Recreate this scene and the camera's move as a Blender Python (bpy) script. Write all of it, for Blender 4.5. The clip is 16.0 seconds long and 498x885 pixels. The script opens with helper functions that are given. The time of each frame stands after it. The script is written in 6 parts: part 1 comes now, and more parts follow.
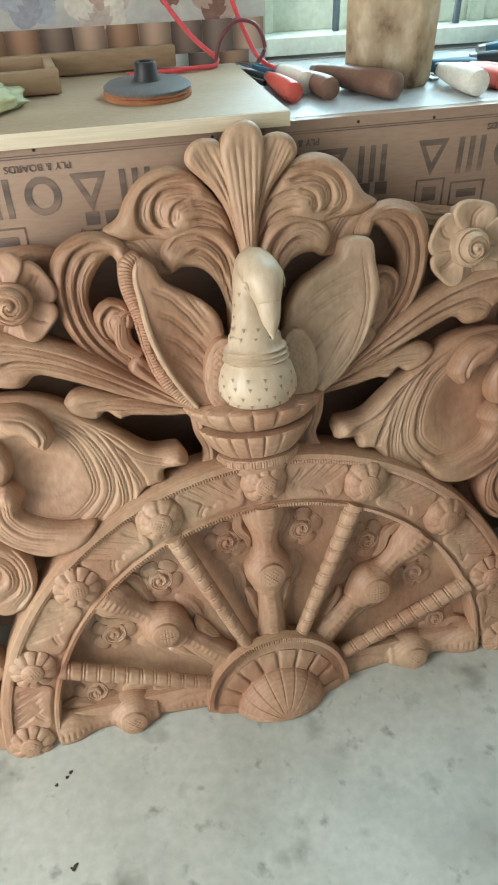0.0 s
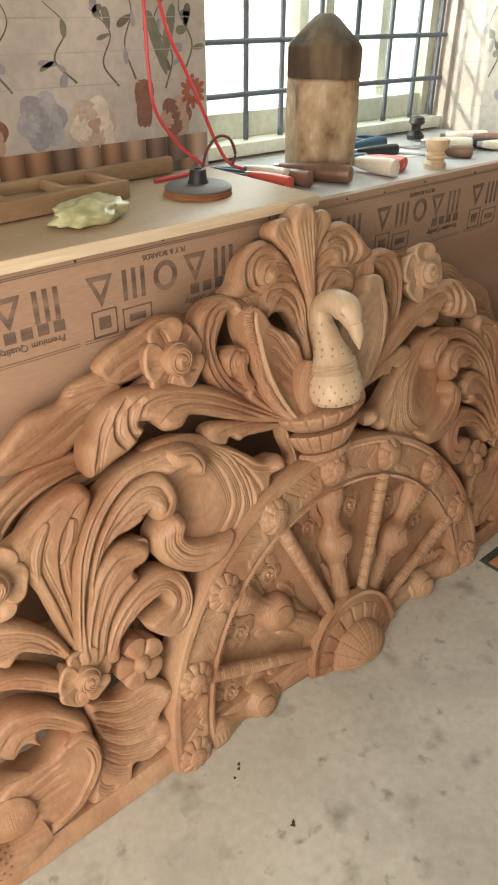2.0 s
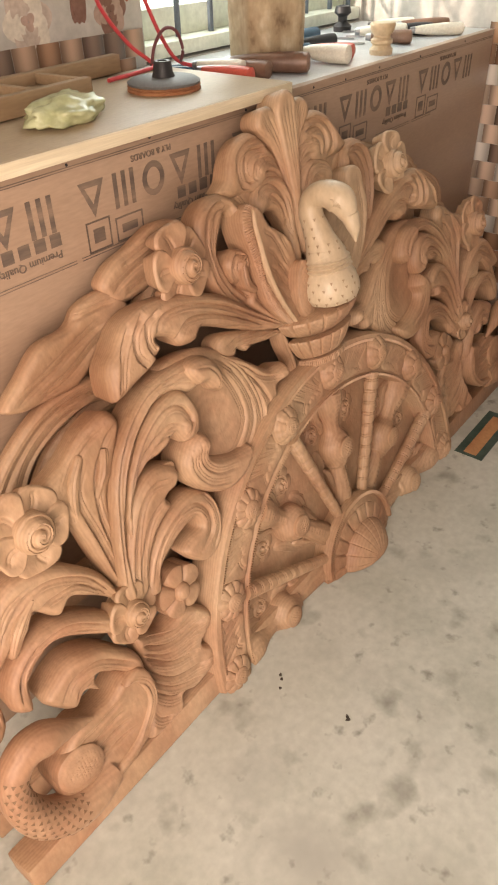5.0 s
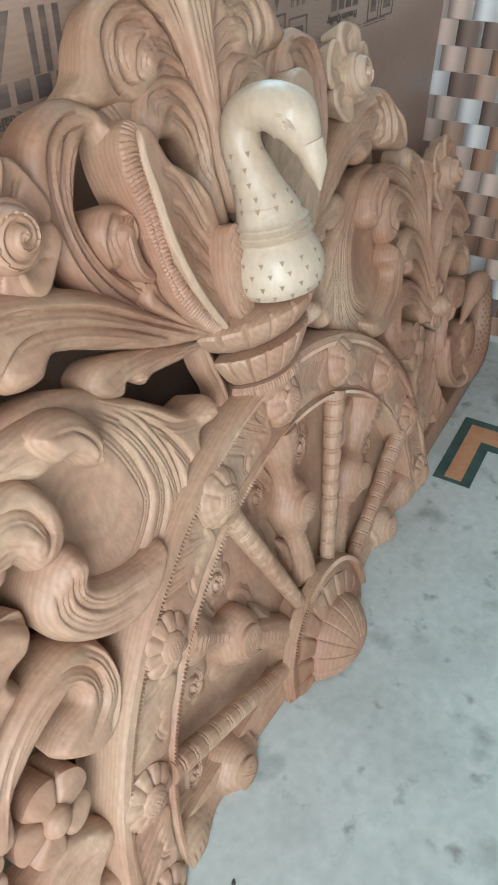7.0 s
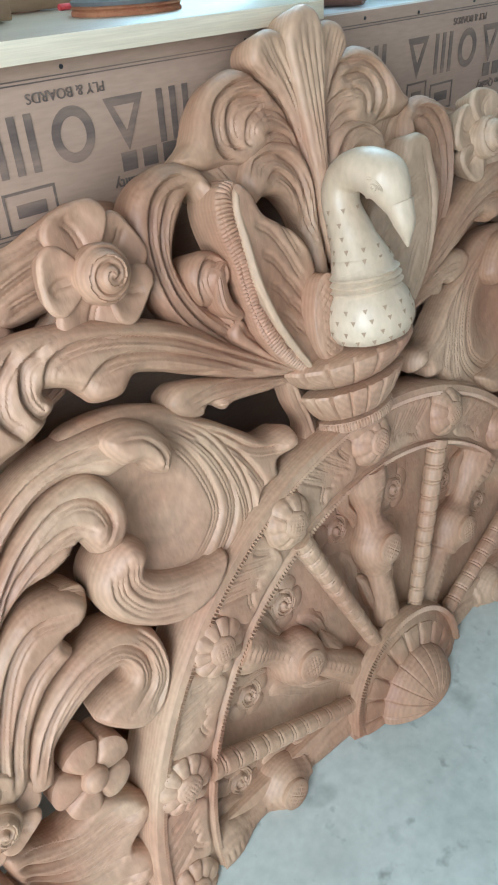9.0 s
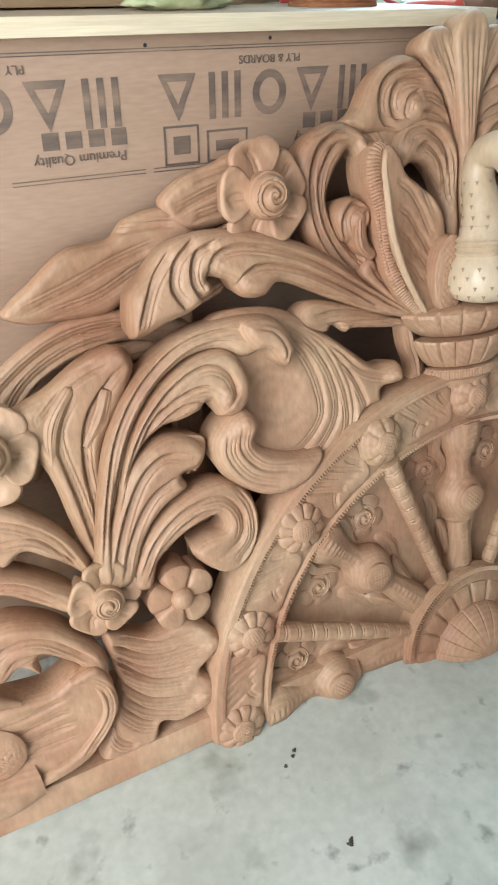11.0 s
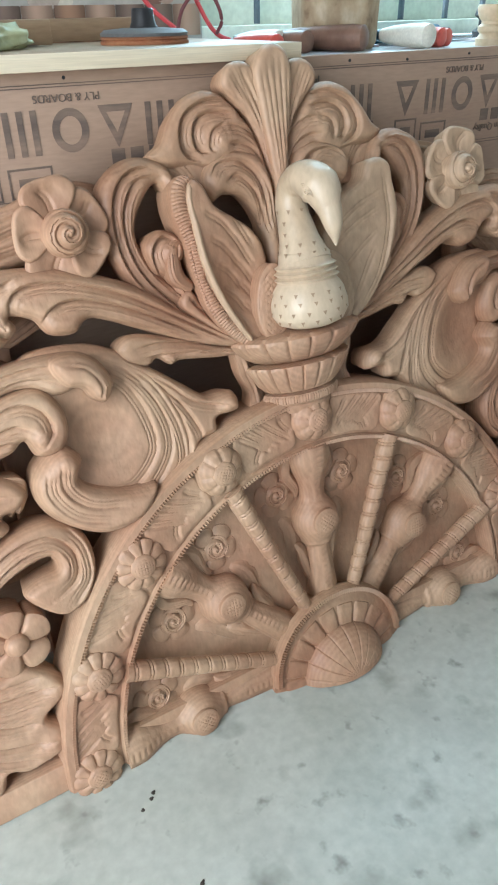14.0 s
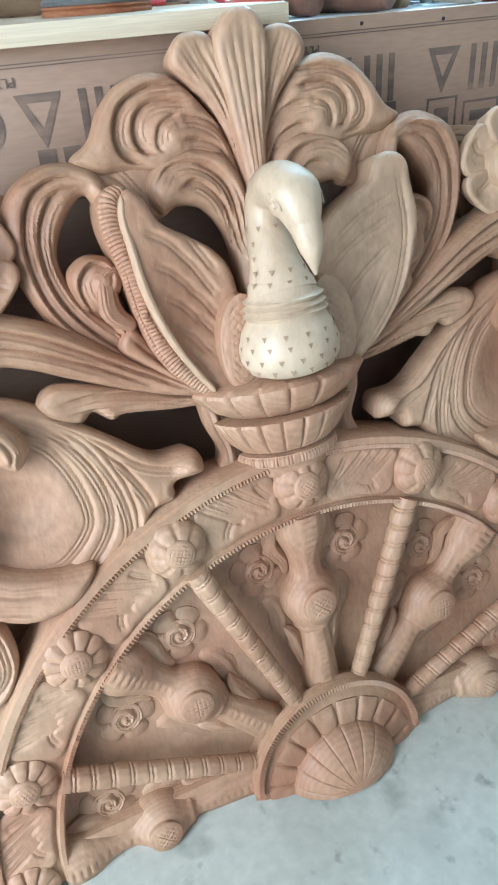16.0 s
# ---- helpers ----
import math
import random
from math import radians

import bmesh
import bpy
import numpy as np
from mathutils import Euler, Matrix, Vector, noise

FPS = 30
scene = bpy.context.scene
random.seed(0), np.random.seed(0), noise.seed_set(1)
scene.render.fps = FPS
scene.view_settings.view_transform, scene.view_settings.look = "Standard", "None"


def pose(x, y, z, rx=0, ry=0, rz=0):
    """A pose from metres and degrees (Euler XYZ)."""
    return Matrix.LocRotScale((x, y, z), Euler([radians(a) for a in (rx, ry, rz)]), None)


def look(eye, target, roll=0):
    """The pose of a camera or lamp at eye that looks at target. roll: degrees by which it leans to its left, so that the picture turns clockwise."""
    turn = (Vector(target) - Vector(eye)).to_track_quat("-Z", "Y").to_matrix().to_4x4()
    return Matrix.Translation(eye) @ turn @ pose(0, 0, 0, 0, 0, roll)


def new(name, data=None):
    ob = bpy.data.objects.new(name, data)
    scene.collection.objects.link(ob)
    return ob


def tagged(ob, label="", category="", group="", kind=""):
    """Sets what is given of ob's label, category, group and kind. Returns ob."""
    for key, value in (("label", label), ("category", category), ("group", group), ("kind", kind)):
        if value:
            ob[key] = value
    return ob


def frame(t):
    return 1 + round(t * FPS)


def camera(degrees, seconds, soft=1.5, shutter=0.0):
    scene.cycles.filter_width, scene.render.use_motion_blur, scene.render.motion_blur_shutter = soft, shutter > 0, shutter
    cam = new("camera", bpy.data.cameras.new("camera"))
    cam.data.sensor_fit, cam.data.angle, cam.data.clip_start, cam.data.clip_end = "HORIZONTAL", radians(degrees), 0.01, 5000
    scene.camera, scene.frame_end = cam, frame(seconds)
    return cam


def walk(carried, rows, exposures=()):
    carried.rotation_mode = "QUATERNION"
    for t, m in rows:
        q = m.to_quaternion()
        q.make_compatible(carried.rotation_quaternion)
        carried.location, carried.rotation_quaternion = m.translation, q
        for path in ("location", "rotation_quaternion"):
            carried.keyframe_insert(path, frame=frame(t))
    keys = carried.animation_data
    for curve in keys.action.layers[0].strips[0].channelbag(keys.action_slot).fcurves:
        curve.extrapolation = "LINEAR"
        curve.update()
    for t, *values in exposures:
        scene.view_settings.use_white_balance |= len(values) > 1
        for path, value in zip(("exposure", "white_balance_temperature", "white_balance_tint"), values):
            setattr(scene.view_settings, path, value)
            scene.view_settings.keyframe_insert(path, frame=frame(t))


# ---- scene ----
cam = camera(39.2, 16.0, soft=2.1)
# seconds, place of the eye in metres, turn in degrees
ROWS = [
    (0.0, -0.1912, -0.9412, 1.1218, 51.51, 1.20, -13.49),
    (0.5, -0.3203, -0.8659, 1.1310, 48.36, 2.78, -24.02),
    (1.0, -0.5480, -0.8974, 1.1654, 55.10, 3.13, -36.28),
    (1.5, -0.7372, -0.9054, 1.1658, 56.56, -0.66, -42.51),
    (2.0, -0.8603, -0.9256, 1.1888, 57.84, -0.25, -40.54),
    (2.5, -0.9870, -0.8984, 1.1935, 57.16, 0.05, -52.09),
    (3.0, -1.0725, -0.8700, 1.1903, 56.63, -0.67, -52.58),
    (3.5, -1.0973, -0.8772, 1.1671, 56.97, 1.28, -51.93),
    (3.7, -1.0990, -0.8818, 1.1581, 55.02, 2.50, -52.56),
    (5.8, -0.8121, -0.6667, 1.0607, 50.70, 0.15, -51.38),
    (6.0, -0.7540, -0.6383, 1.0329, 48.42, 0.26, -52.11),
    (6.5, -0.6801, -0.5550, 0.9665, 48.39, 0.60, -57.16),
    (7.0, -0.6320, -0.5005, 0.9230, 51.14, -0.16, -59.68),
    (7.5, -0.6057, -0.4891, 0.8915, 49.74, 1.96, -62.62),
    (8.0, -0.5932, -0.4955, 0.9153, 51.06, 2.03, -62.16),
    (8.5, -0.6159, -0.5271, 0.9388, 53.45, 2.19, -54.14),
    (9.0, -0.6013, -0.6317, 0.9487, 54.77, 3.11, -43.19),
    (9.5, -0.6544, -0.7350, 0.9494, 57.10, 4.09, -42.41),
    (9.7, -0.7018, -0.7641, 0.9431, 57.41, 4.87, -37.67),
    (11.8, -0.6810, -0.8507, 0.9264, 56.29, -0.36, -26.48),
    (12.0, -0.6667, -0.8616, 0.9296, 57.02, 0.25, -27.66),
    (12.5, -0.6354, -0.8755, 0.9314, 57.41, 0.98, -29.54),
    (13.0, -0.6028, -0.8905, 0.9340, 57.72, 1.08, -31.36),
    (13.5, -0.5744, -0.9039, 0.9320, 57.20, 1.20, -32.88),
    (14.0, -0.5397, -0.9019, 0.9323, 58.46, 1.04, -31.43),
    (14.5, -0.4645, -0.9113, 0.9327, 58.01, 2.71, -28.84),
    (15.0, -0.3933, -0.8812, 0.9261, 56.77, 3.14, -29.82),
    (15.5, -0.3316, -0.8117, 0.9221, 56.21, 2.64, -30.76),
    (16.0, -0.2999, -0.7733, 0.9144, 56.85, 3.53, -24.10),
]
EXPO = [(0.0, 0.06, 6250, 6), (0.5, -0.08, 6450, 7), (1.0, -0.1, 6550, 9), (1.6, -0.28, 7700, 15), (2.5, -0.42, 8700, 28), (3.7, -0.38, 8900, 29), (5.8, -0.1, 7300, 18), (6.5, -0.02, 5800, 8), (8.0, 0.12, 5250, 4), (9.7, 0.10, 5200, 3),
        (11.8, 0.0, 6400, 9), (12.5, -0.02, 5650, 5), (14.0, 0.08, 5650, 6), (16.0, 0.42, 5300, 5)]
walk(cam, [(t, pose(x, y, z, rx, ry, rz)) for t, x, y, z, rx, ry, rz in ROWS], EXPO)

# ---- daylight ----
world = bpy.data.worlds.new("daylight")
scene.world = world
world.use_nodes = True
sky = world.node_tree.nodes.new("ShaderNodeTexSky")
sky.sky_type, sky.sun_disc = "NISHITA", False
sky.sun_elevation, sky.sun_rotation = radians(32), radians(-60)
world.node_tree.links.new(sky.outputs[0], world.node_tree.nodes["Background"].inputs[0])
world.node_tree.nodes["Background"].inputs[1].default_value = 0.12
sun = new("sun", bpy.data.lights.new("sun", "SUN"))
sun.data.energy, sun.data.angle, sun.data.color = 5.0, radians(1.5), (1.0, 0.97, 0.93)
sun.matrix_world = look((-1.6, 1.5, 2.2), (0.75, 0.3, 0.9))


def area(name, eye, target, sx, sy, energy, colour):
    lamp = new(name, bpy.data.lights.new(name, "AREA"))
    lamp.data.shape, lamp.data.size, lamp.data.size_y = "RECTANGLE", sx, sy
    lamp.data.energy, lamp.data.color = energy, colour
    lamp.matrix_world = look(eye, target)
    return lamp


# sky light standing in doorway and window; rear lamp is added fill, its opening unseen
area("door_daylight", (-1.585, -1.00, 0.97), (-0.3, -0.4, 0.45), 0.82, 1.6, 47, (1.0, 0.97, 0.93))
area("rear_fill", (-0.6, -2.95, 1.6), (-0.2, 0, 0.5), 1.9, 1.3, 4.0, (0.96, 0.98, 1.0))
area("window_daylight", (0.58, 0.50, 1.45), (0.50, -0.6, 0.8), 0.8, 1.0, 24, (0.66, 0.92, 1.0))

# ---- materials ----


def material(name, colours, scale=8.0, rough=0.7, bump=0.2, fine=120.0, stretch=(1, 1, 1), metallic=0.0, detail=6.0, spread=(0.35, 0.65), island=0.0):
    m = bpy.data.materials.new(name)
    m.use_nodes = True
    nt = m.node_tree
    bsdf = nt.nodes["Principled BSDF"]
    bsdf.inputs["Roughness"].default_value, bsdf.inputs["Metallic"].default_value = rough, metallic
    co = nt.nodes.new("ShaderNodeTexCoord")
    mp = nt.nodes.new("ShaderNodeMapping")
    mp.inputs["Scale"].default_value = stretch
    nt.links.new(co.outputs["Object"], mp.inputs["Vector"])
    n1 = nt.nodes.new("ShaderNodeTexNoise")
    n1.inputs["Scale"].default_value, n1.inputs["Detail"].default_value = scale, detail
    nt.links.new(mp.outputs[0], n1.inputs["Vector"])
    ramp = nt.nodes.new("ShaderNodeValToRGB")
    els = ramp.color_ramp.elements
    while len(els) < len(colours):
        els.new(0.5)
    for i, c in enumerate(colours):
        els[i].position = spread[0] + (spread[1] - spread[0]) * i / max(1, len(colours) - 1)
        els[i].color = (*c, 1)
    nt.links.new(n1.outputs["Fac"], ramp.inputs[0])
    n2 = nt.nodes.new("ShaderNodeTexNoise")
    n2.inputs["Scale"].default_value, n2.inputs["Detail"].default_value = fine, 3
    nt.links.new(mp.outputs[0], n2.inputs["Vector"])
    mix = nt.nodes.new("ShaderNodeMix")
    mix.data_type, mix.blend_type = "RGBA", "MULTIPLY"
    mix.inputs[0].default_value = 0.35
    nt.links.new(ramp.outputs[0], mix.inputs[6])
    nt.links.new(n2.outputs["Fac"], mix.inputs[7])
    gain = nt.nodes.new("ShaderNodeMix")
    gain.data_type, gain.blend_type = "RGBA", "MULTIPLY"
    gain.inputs[0].default_value = 1.0
    gain.inputs[7].default_value = (1.2, 1.2, 1.2, 1)
    nt.links.new(mix.outputs[2], gain.inputs[6])
    out = gain.outputs[2]
    if island:
        oi = nt.nodes.new("ShaderNodeObjectInfo")
        hsv = nt.nodes.new("ShaderNodeHueSaturation")
        mr = nt.nodes.new("ShaderNodeMapRange")
        mr.inputs["To Min"].default_value, mr.inputs["To Max"].default_value = 1 - island, 1 + island
        nt.links.new(oi.outputs["Random"], mr.inputs["Value"])
        nt.links.new(mr.outputs[0], hsv.inputs["Value"])
        nt.links.new(out, hsv.inputs["Color"])
        out = hsv.outputs[0]
    nt.links.new(out, bsdf.inputs["Base Color"])
    if bump:
        b = nt.nodes.new("ShaderNodeBump")
        b.inputs["Strength"].default_value, b.inputs["Distance"].default_value = bump, 0.002
        nt.links.new(n2.outputs["Fac"], b.inputs["Height"])
        nt.links.new(b.outputs[0], bsdf.inputs["Normal"])
    return m


def plain(name, colour, rough=0.5, metallic=0.0):
    return material(name, [tuple(c * 0.9 for c in colour), colour], 30, rough, 0.08, 250, metallic=metallic)


CARVED = material("carved_teak", [(0.30, 0.176, 0.104), (0.375, 0.232, 0.144), (0.42, 0.272, 0.176)], 5, 0.55, 0.25, 160, (1, 0.35, 1))


def grain(m, scale, amount):
    """Year rings that show where the carving cuts through the board."""
    nt = m.node_tree
    bsdf = nt.nodes["Principled BSDF"]
    src = bsdf.inputs["Base Color"].links[0].from_socket
    co = nt.nodes["Texture Coordinate"]
    wave = nt.nodes.new("ShaderNodeTexWave")
    wave.bands_direction = "Z"
    wave.inputs["Scale"].default_value, wave.inputs["Distortion"].default_value, wave.inputs["Detail"].default_value, wave.inputs["Detail Scale"].default_value = scale, 9, 3, 0.25
    nt.links.new(co.outputs["Object"], wave.inputs["Vector"])
    ramp = nt.nodes.new("ShaderNodeValToRGB")
    ramp.color_ramp.elements[0].color, ramp.color_ramp.elements[1].color = (1 - amount, 1 - amount * 1.1, 1 - amount * 1.2, 1), (1.06, 1.06, 1.06, 1)
    nt.links.new(wave.outputs["Fac"], ramp.inputs[0])
    mx = nt.nodes.new("ShaderNodeMix")
    mx.data_type, mx.blend_type = "RGBA", "MULTIPLY"
    mx.inputs[0].default_value = 1
    nt.links.new(src, mx.inputs[6])
    nt.links.new(ramp.outputs[0], mx.inputs[7])
    nt.links.new(mx.outputs[2], bsdf.inputs["Base Color"])


grain(CARVED, 60, 0.07)


def tool_marks(m, scale, strength):
    """A broad hand-cut unevenness under the fine grain."""
    nt = m.node_tree
    n = nt.nodes.new("ShaderNodeTexNoise")
    n.inputs["Scale"].default_value, n.inputs["Detail"].default_value = scale, 2
    nt.links.new(nt.nodes["Texture Coordinate"].outputs["Object"], n.inputs["Vector"])
    b = nt.nodes.new("ShaderNodeBump")
    b.inputs["Strength"].default_value, b.inputs["Distance"].default_value = strength, 0.006
    nt.links.new(n.outputs["Fac"], b.inputs["Height"])
    nt.links.new(b.outputs[0], nt.nodes["Bump"].inputs["Normal"])


tool_marks(CARVED, 55, 0.35)


def dusty(m, scale):
    """Broad pinkish and dusty yellow patches over the wood."""
    nt = m.node_tree
    bsdf = nt.nodes["Principled BSDF"]
    src = bsdf.inputs["Base Color"].links[0].from_socket
    n = nt.nodes.new("ShaderNodeTexNoise")
    n.inputs["Scale"].default_value, n.inputs["Detail"].default_value = scale, 4
    nt.links.new(nt.nodes["Texture Coordinate"].outputs["Object"], n.inputs["Vector"])
    ramp = nt.nodes.new("ShaderNodeValToRGB")
    ramp.color_ramp.elements[0].position, ramp.color_ramp.elements[1].position = 0.36, 0.64
    ramp.color_ramp.elements[0].color, ramp.color_ramp.elements[1].color = (0.93, 0.80, 0.76, 1), (1.10, 1.15, 1.14, 1)
    nt.links.new(n.outputs["Fac"], ramp.inputs[0])
    mx = nt.nodes.new("ShaderNodeMix")
    mx.data_type, mx.blend_type = "RGBA", "MULTIPLY"
    mx.inputs[0].default_value = 1
    nt.links.new(src, mx.inputs[6])
    nt.links.new(ramp.outputs[0], mx.inputs[7])
    nt.links.new(mx.outputs[2], bsdf.inputs["Base Color"])


dusty(CARVED, 7.0)
SAPWOOD = material("teak_sapwood", [(0.37, 0.235, 0.143), (0.43, 0.292, 0.186), (0.46, 0.325, 0.213)], 6, 0.55, 0.25, 160, (1, 0.35, 1))
grain(SAPWOOD, 60, 0.05)
tool_marks(SAPWOOD, 55, 0.3)
PALE = material("pale_teak", [(0.46, 0.35, 0.235), (0.53, 0.42, 0.295), (0.58, 0.47, 0.335)], 9, 0.4, 0.15, 140, (1, 0.4, 1))
PLY = material("plywood_face", [(0.29, 0.187, 0.128), (0.345, 0.23, 0.16), (0.38, 0.262, 0.187)], 2.2, 0.34, 0.06, 90, (0.5, 1, 3))
PLY_TOP = material("plywood_sheet", [(0.40, 0.29, 0.19), (0.48, 0.37, 0.25)], 3, 0.5, 0.08, 110, (0.6, 3, 1))
PLY_EDGE = material("plywood_edge", [(0.62, 0.52, 0.36), (0.74, 0.65, 0.48)], 6, 0.65, 0.15, 60, (0.4, 1, 12))
STONE_TOP = material("counter_stone", [(0.50, 0.53, 0.55), (0.68, 0.70, 0.71)], 7, 0.28, 0.05, 200)
INK = material("print_ink", [(0.10, 0.072, 0.058), (0.15, 0.108, 0.083), (0.24, 0.165, 0.12)], 14, 0.55, 0.05, 150, (0.5, 1, 3))
PLASTER = material("wall_paint", [(0.34, 0.32, 0.285), (0.41, 0.385, 0.345)], 3, 0.8, 0.1, 80)
TILE = material("glazed_tile", [(0.38, 0.36, 0.325), (0.53, 0.505, 0.46)], 6, 0.2, 0.02, 60)
IRON = plain("grille_paint", (0.10, 0.13, 0.16), 0.5)
FRAME = material("window_frame_paint", [(0.62, 0.66, 0.55), (0.74, 0.77, 0.67)], 12, 0.5, 0.1, 90)
GREEN = material("green_marble", [(0.02, 0.055, 0.045), (0.05, 0.10, 0.085)], 25, 0.3, 0.02, 150)
ORANGE = material("ochre_marble", [(0.42, 0.20, 0.09), (0.52, 0.27, 0.13)], 25, 0.35, 0.02, 150)
RED_PLASTIC = plain("red_plastic", (0.62, 0.10, 0.07), 0.35)
WHITE_PLASTIC = plain("white_plastic", (0.72, 0.68, 0.58), 0.4)
BLACK = plain("black_rubber", (0.02, 0.02, 0.022), 0.5)
BLUE = plain("blue_plastic", (0.02, 0.09, 0.15), 0.4)
BROWN = material("brown_handle", [(0.14, 0.07, 0.045), (0.22, 0.12, 0.08)], 20, 0.4, 0.1, 150)
STEEL = plain("tool_steel", (0.35, 0.36, 0.37), 0.3, 1.0)
DARK_WOOD = material("weathered_wood", [(0.06, 0.045, 0.03), (0.19, 0.14, 0.085)], 14, 0.8, 0.5, 120, (1, 1, 0.3))
OLD_WOOD = material("old_block_wood", [(0.16, 0.10, 0.055), (0.36, 0.26, 0.16), (0.44, 0.34, 0.22), (0.56, 0.47, 0.34)], 22, 0.75, 0.4, 110, (1, 1, 0.7))
GREY_PAD = plain("grey_pad", (0.13, 0.13, 0.13), 0.6)
ABRASIVE = material("abrasive_disc", [(0.30, 0.11, 0.05), (0.38, 0.17, 0.08)], 40, 0.9, 0.4, 300)
PALE_WOOD = material("turned_wood", [(0.48, 0.36, 0.22), (0.60, 0.47, 0.32)], 14, 0.6, 0.2, 130)
BAG = material("thin_plastic_bag", [(0.36, 0.38, 0.20), (0.55, 0.58, 0.36)], 25, 0.25, 0.1, 90)

# marble floor: pale ground, cloudy grey patches, small dark stains
FLOOR = material("floor_marble", [(0.38, 0.40, 0.348), (0.46, 0.482, 0.428), (0.495, 0.516, 0.464)], 3.2, 0.36, 0.03, 60, spread=(0.3, 0.6))
nt = FLOOR.node_tree
bsdf = nt.nodes["Principled BSDF"]
src = bsdf.inputs["Base Color"].links[0].from_socket
co = nt.nodes["Texture Coordinate"]
for scale, lo, hi, colour, det in ((4.5, 0.52, 0.74, (0.34, 0.347, 0.31), 4), (11.0, 0.58, 0.76, (0.22, 0.225, 0.19), 4), (27.0, 0.62, 0.77, (0.20, 0.20, 0.17), 3)):
    n = nt.nodes.new("ShaderNodeTexNoise")
    n.inputs["Scale"].default_value, n.inputs["Detail"].default_value = scale, det
    nt.links.new(co.outputs["Object"], n.inputs["Vector"])
    mr = nt.nodes.new("ShaderNodeMapRange")
    mr.inputs["From Min"].default_value, mr.inputs["From Max"].default_value = lo, hi
    nt.links.new(n.outputs["Fac"], mr.inputs["Value"])
    mx = nt.nodes.new("ShaderNodeMix")
    mx.data_type = "RGBA"
    nt.links.new(mr.outputs[0], mx.inputs[0])
    nt.links.new(src, mx.inputs[6])
    mx.inputs[7].default_value = (*colour, 1)
    src = mx.outputs[2]
nt.links.new(src, bsdf.inputs["Base Color"])

# ---- mesh tools ----


def mesh_of(name, pieces, sharp=38):
    """One mesh from (verts, faces) pieces."""
    verts, faces, at = [], [], 0
    for v, f in pieces:
        verts += [tuple(p) for p in v]
        faces += [tuple(i + at for i in q) for q in f]
        at += len(v)
    me = bpy.data.meshes.new(name)
    me.from_pydata(verts, [], faces)
    bm = bmesh.new()
    bm.from_mesh(me)
    bmesh.ops.recalc_face_normals(bm, faces=bm.faces)
    bm.to_mesh(me)
    bm.free()
    me.polygons.foreach_set("use_smooth", [True] * len(me.polygons))
    me.set_sharp_from_angle(angle=radians(sharp))
    return me


def part(name, pieces, mat, parent, label="", sharp=38):
    me = pieces if isinstance(pieces, bpy.types.Mesh) else mesh_of(name, pieces, sharp)
    if not me.materials:
        me.materials.append(mat)
    ob = new(name, me)
    ob.parent = parent
    return tagged(ob, label)


def thing(name, m, label, category, group="", kind=""):
    ob = new(name)
    ob.empty_display_size = 0.05
    ob.matrix_world = m
    return tagged(ob, label, category, group, kind)


def single(name, pieces, mat, m, label, category, group="", kind="", sharp=38):
    ob = part(name, pieces, mat, None, "", sharp)
    ob.matrix_world = m
    return tagged(ob, label, category, group, kind)


def grid(P, wrap=False, caps=False):
    n, m = len(P), len(P[0])
    v = [tuple(p) for row in P for p in row]
    f = []
    for i in range(n - 1):
        for j in range(m if wrap else m - 1):
            k = (j + 1) % m
            f.append((i * m + j, i * m + k, (i + 1) * m + k, (i + 1) * m + j))
    if caps:
        f.append(tuple(range(m)))
        f.append(tuple((n - 1) * m + j for j in reversed(range(m))))
    return v, f


def box(x0, x1, y0, y1, z0, z1, b=0.002):
    """A box with chamfered edges."""
    bm = bmesh.new()
    bmesh.ops.create_cube(bm, size=1, matrix=Matrix.LocRotScale(((x0 + x1) / 2, (y0 + y1) / 2, (z0 + z1) / 2), None, (x1 - x0, y1 - y0, z1 - z0)))
    if b:
        bmesh.ops.bevel(bm, geom=bm.edges[:], offset=b, segments=2, affect="EDGES", profile=0.5)
    bm.verts.index_update()
    out = [tuple(v.co) for v in bm.verts], [tuple(v.index for v in f.verts) for f in bm.faces]
    bm.free()
    return out


def lathe(profile, n=28, a0=0.0, a1=math.tau, axis="z", wave=None):
    """profile: (radius, height) pairs turned about an axis."""
    full = abs(a1 - a0 - math.tau) < 1e-6
    P = []
    for r, h in profile:
        row = []
        for j in range(n if full else n + 1):
            a = a0 + (a1 - a0) * j / n
            q = r * (wave(a, h) if wave else 1)
            x, y = q * math.cos(a), q * math.sin(a)
            row.append((x, y, h) if axis == "z" else (x, h, y) if axis == "y" else (h, x, y))
        P.append(row)
    return grid(P, full, True)


def moved(piece, m):
    return [tuple(m @ Vector(p)) for p in piece[0]], piece[1]


def spline(pts, n):
    """Points evenly along a smooth curve through pts."""
    p = np.array(pts, float)
    q = np.vstack([2 * p[0] - p[1], p, 2 * p[-1] - p[-2]])
    out = []
    for i in range(1, len(q) - 2):
        t = np.linspace(0, 1, 24, endpoint=False)[:, None]
        a, b, c, d = q[i - 1], q[i], q[i + 1], q[i + 2]
        out.append(0.5 * (2 * b + (c - a) * t + (2 * a - 5 * b + 4 * c - d) * t ** 2 + (3 * b - a - 3 * c + d) * t ** 3))
    c = np.vstack(out + [p[-1:]])
    s = np.concatenate([[0], np.cumsum(np.linalg.norm(np.diff(c, axis=0), axis=1))])
    at = np.linspace(0, s[-1], n)
    return np.stack([np.interp(at, s, c[:, k]) for k in range(c.shape[1])], 1)


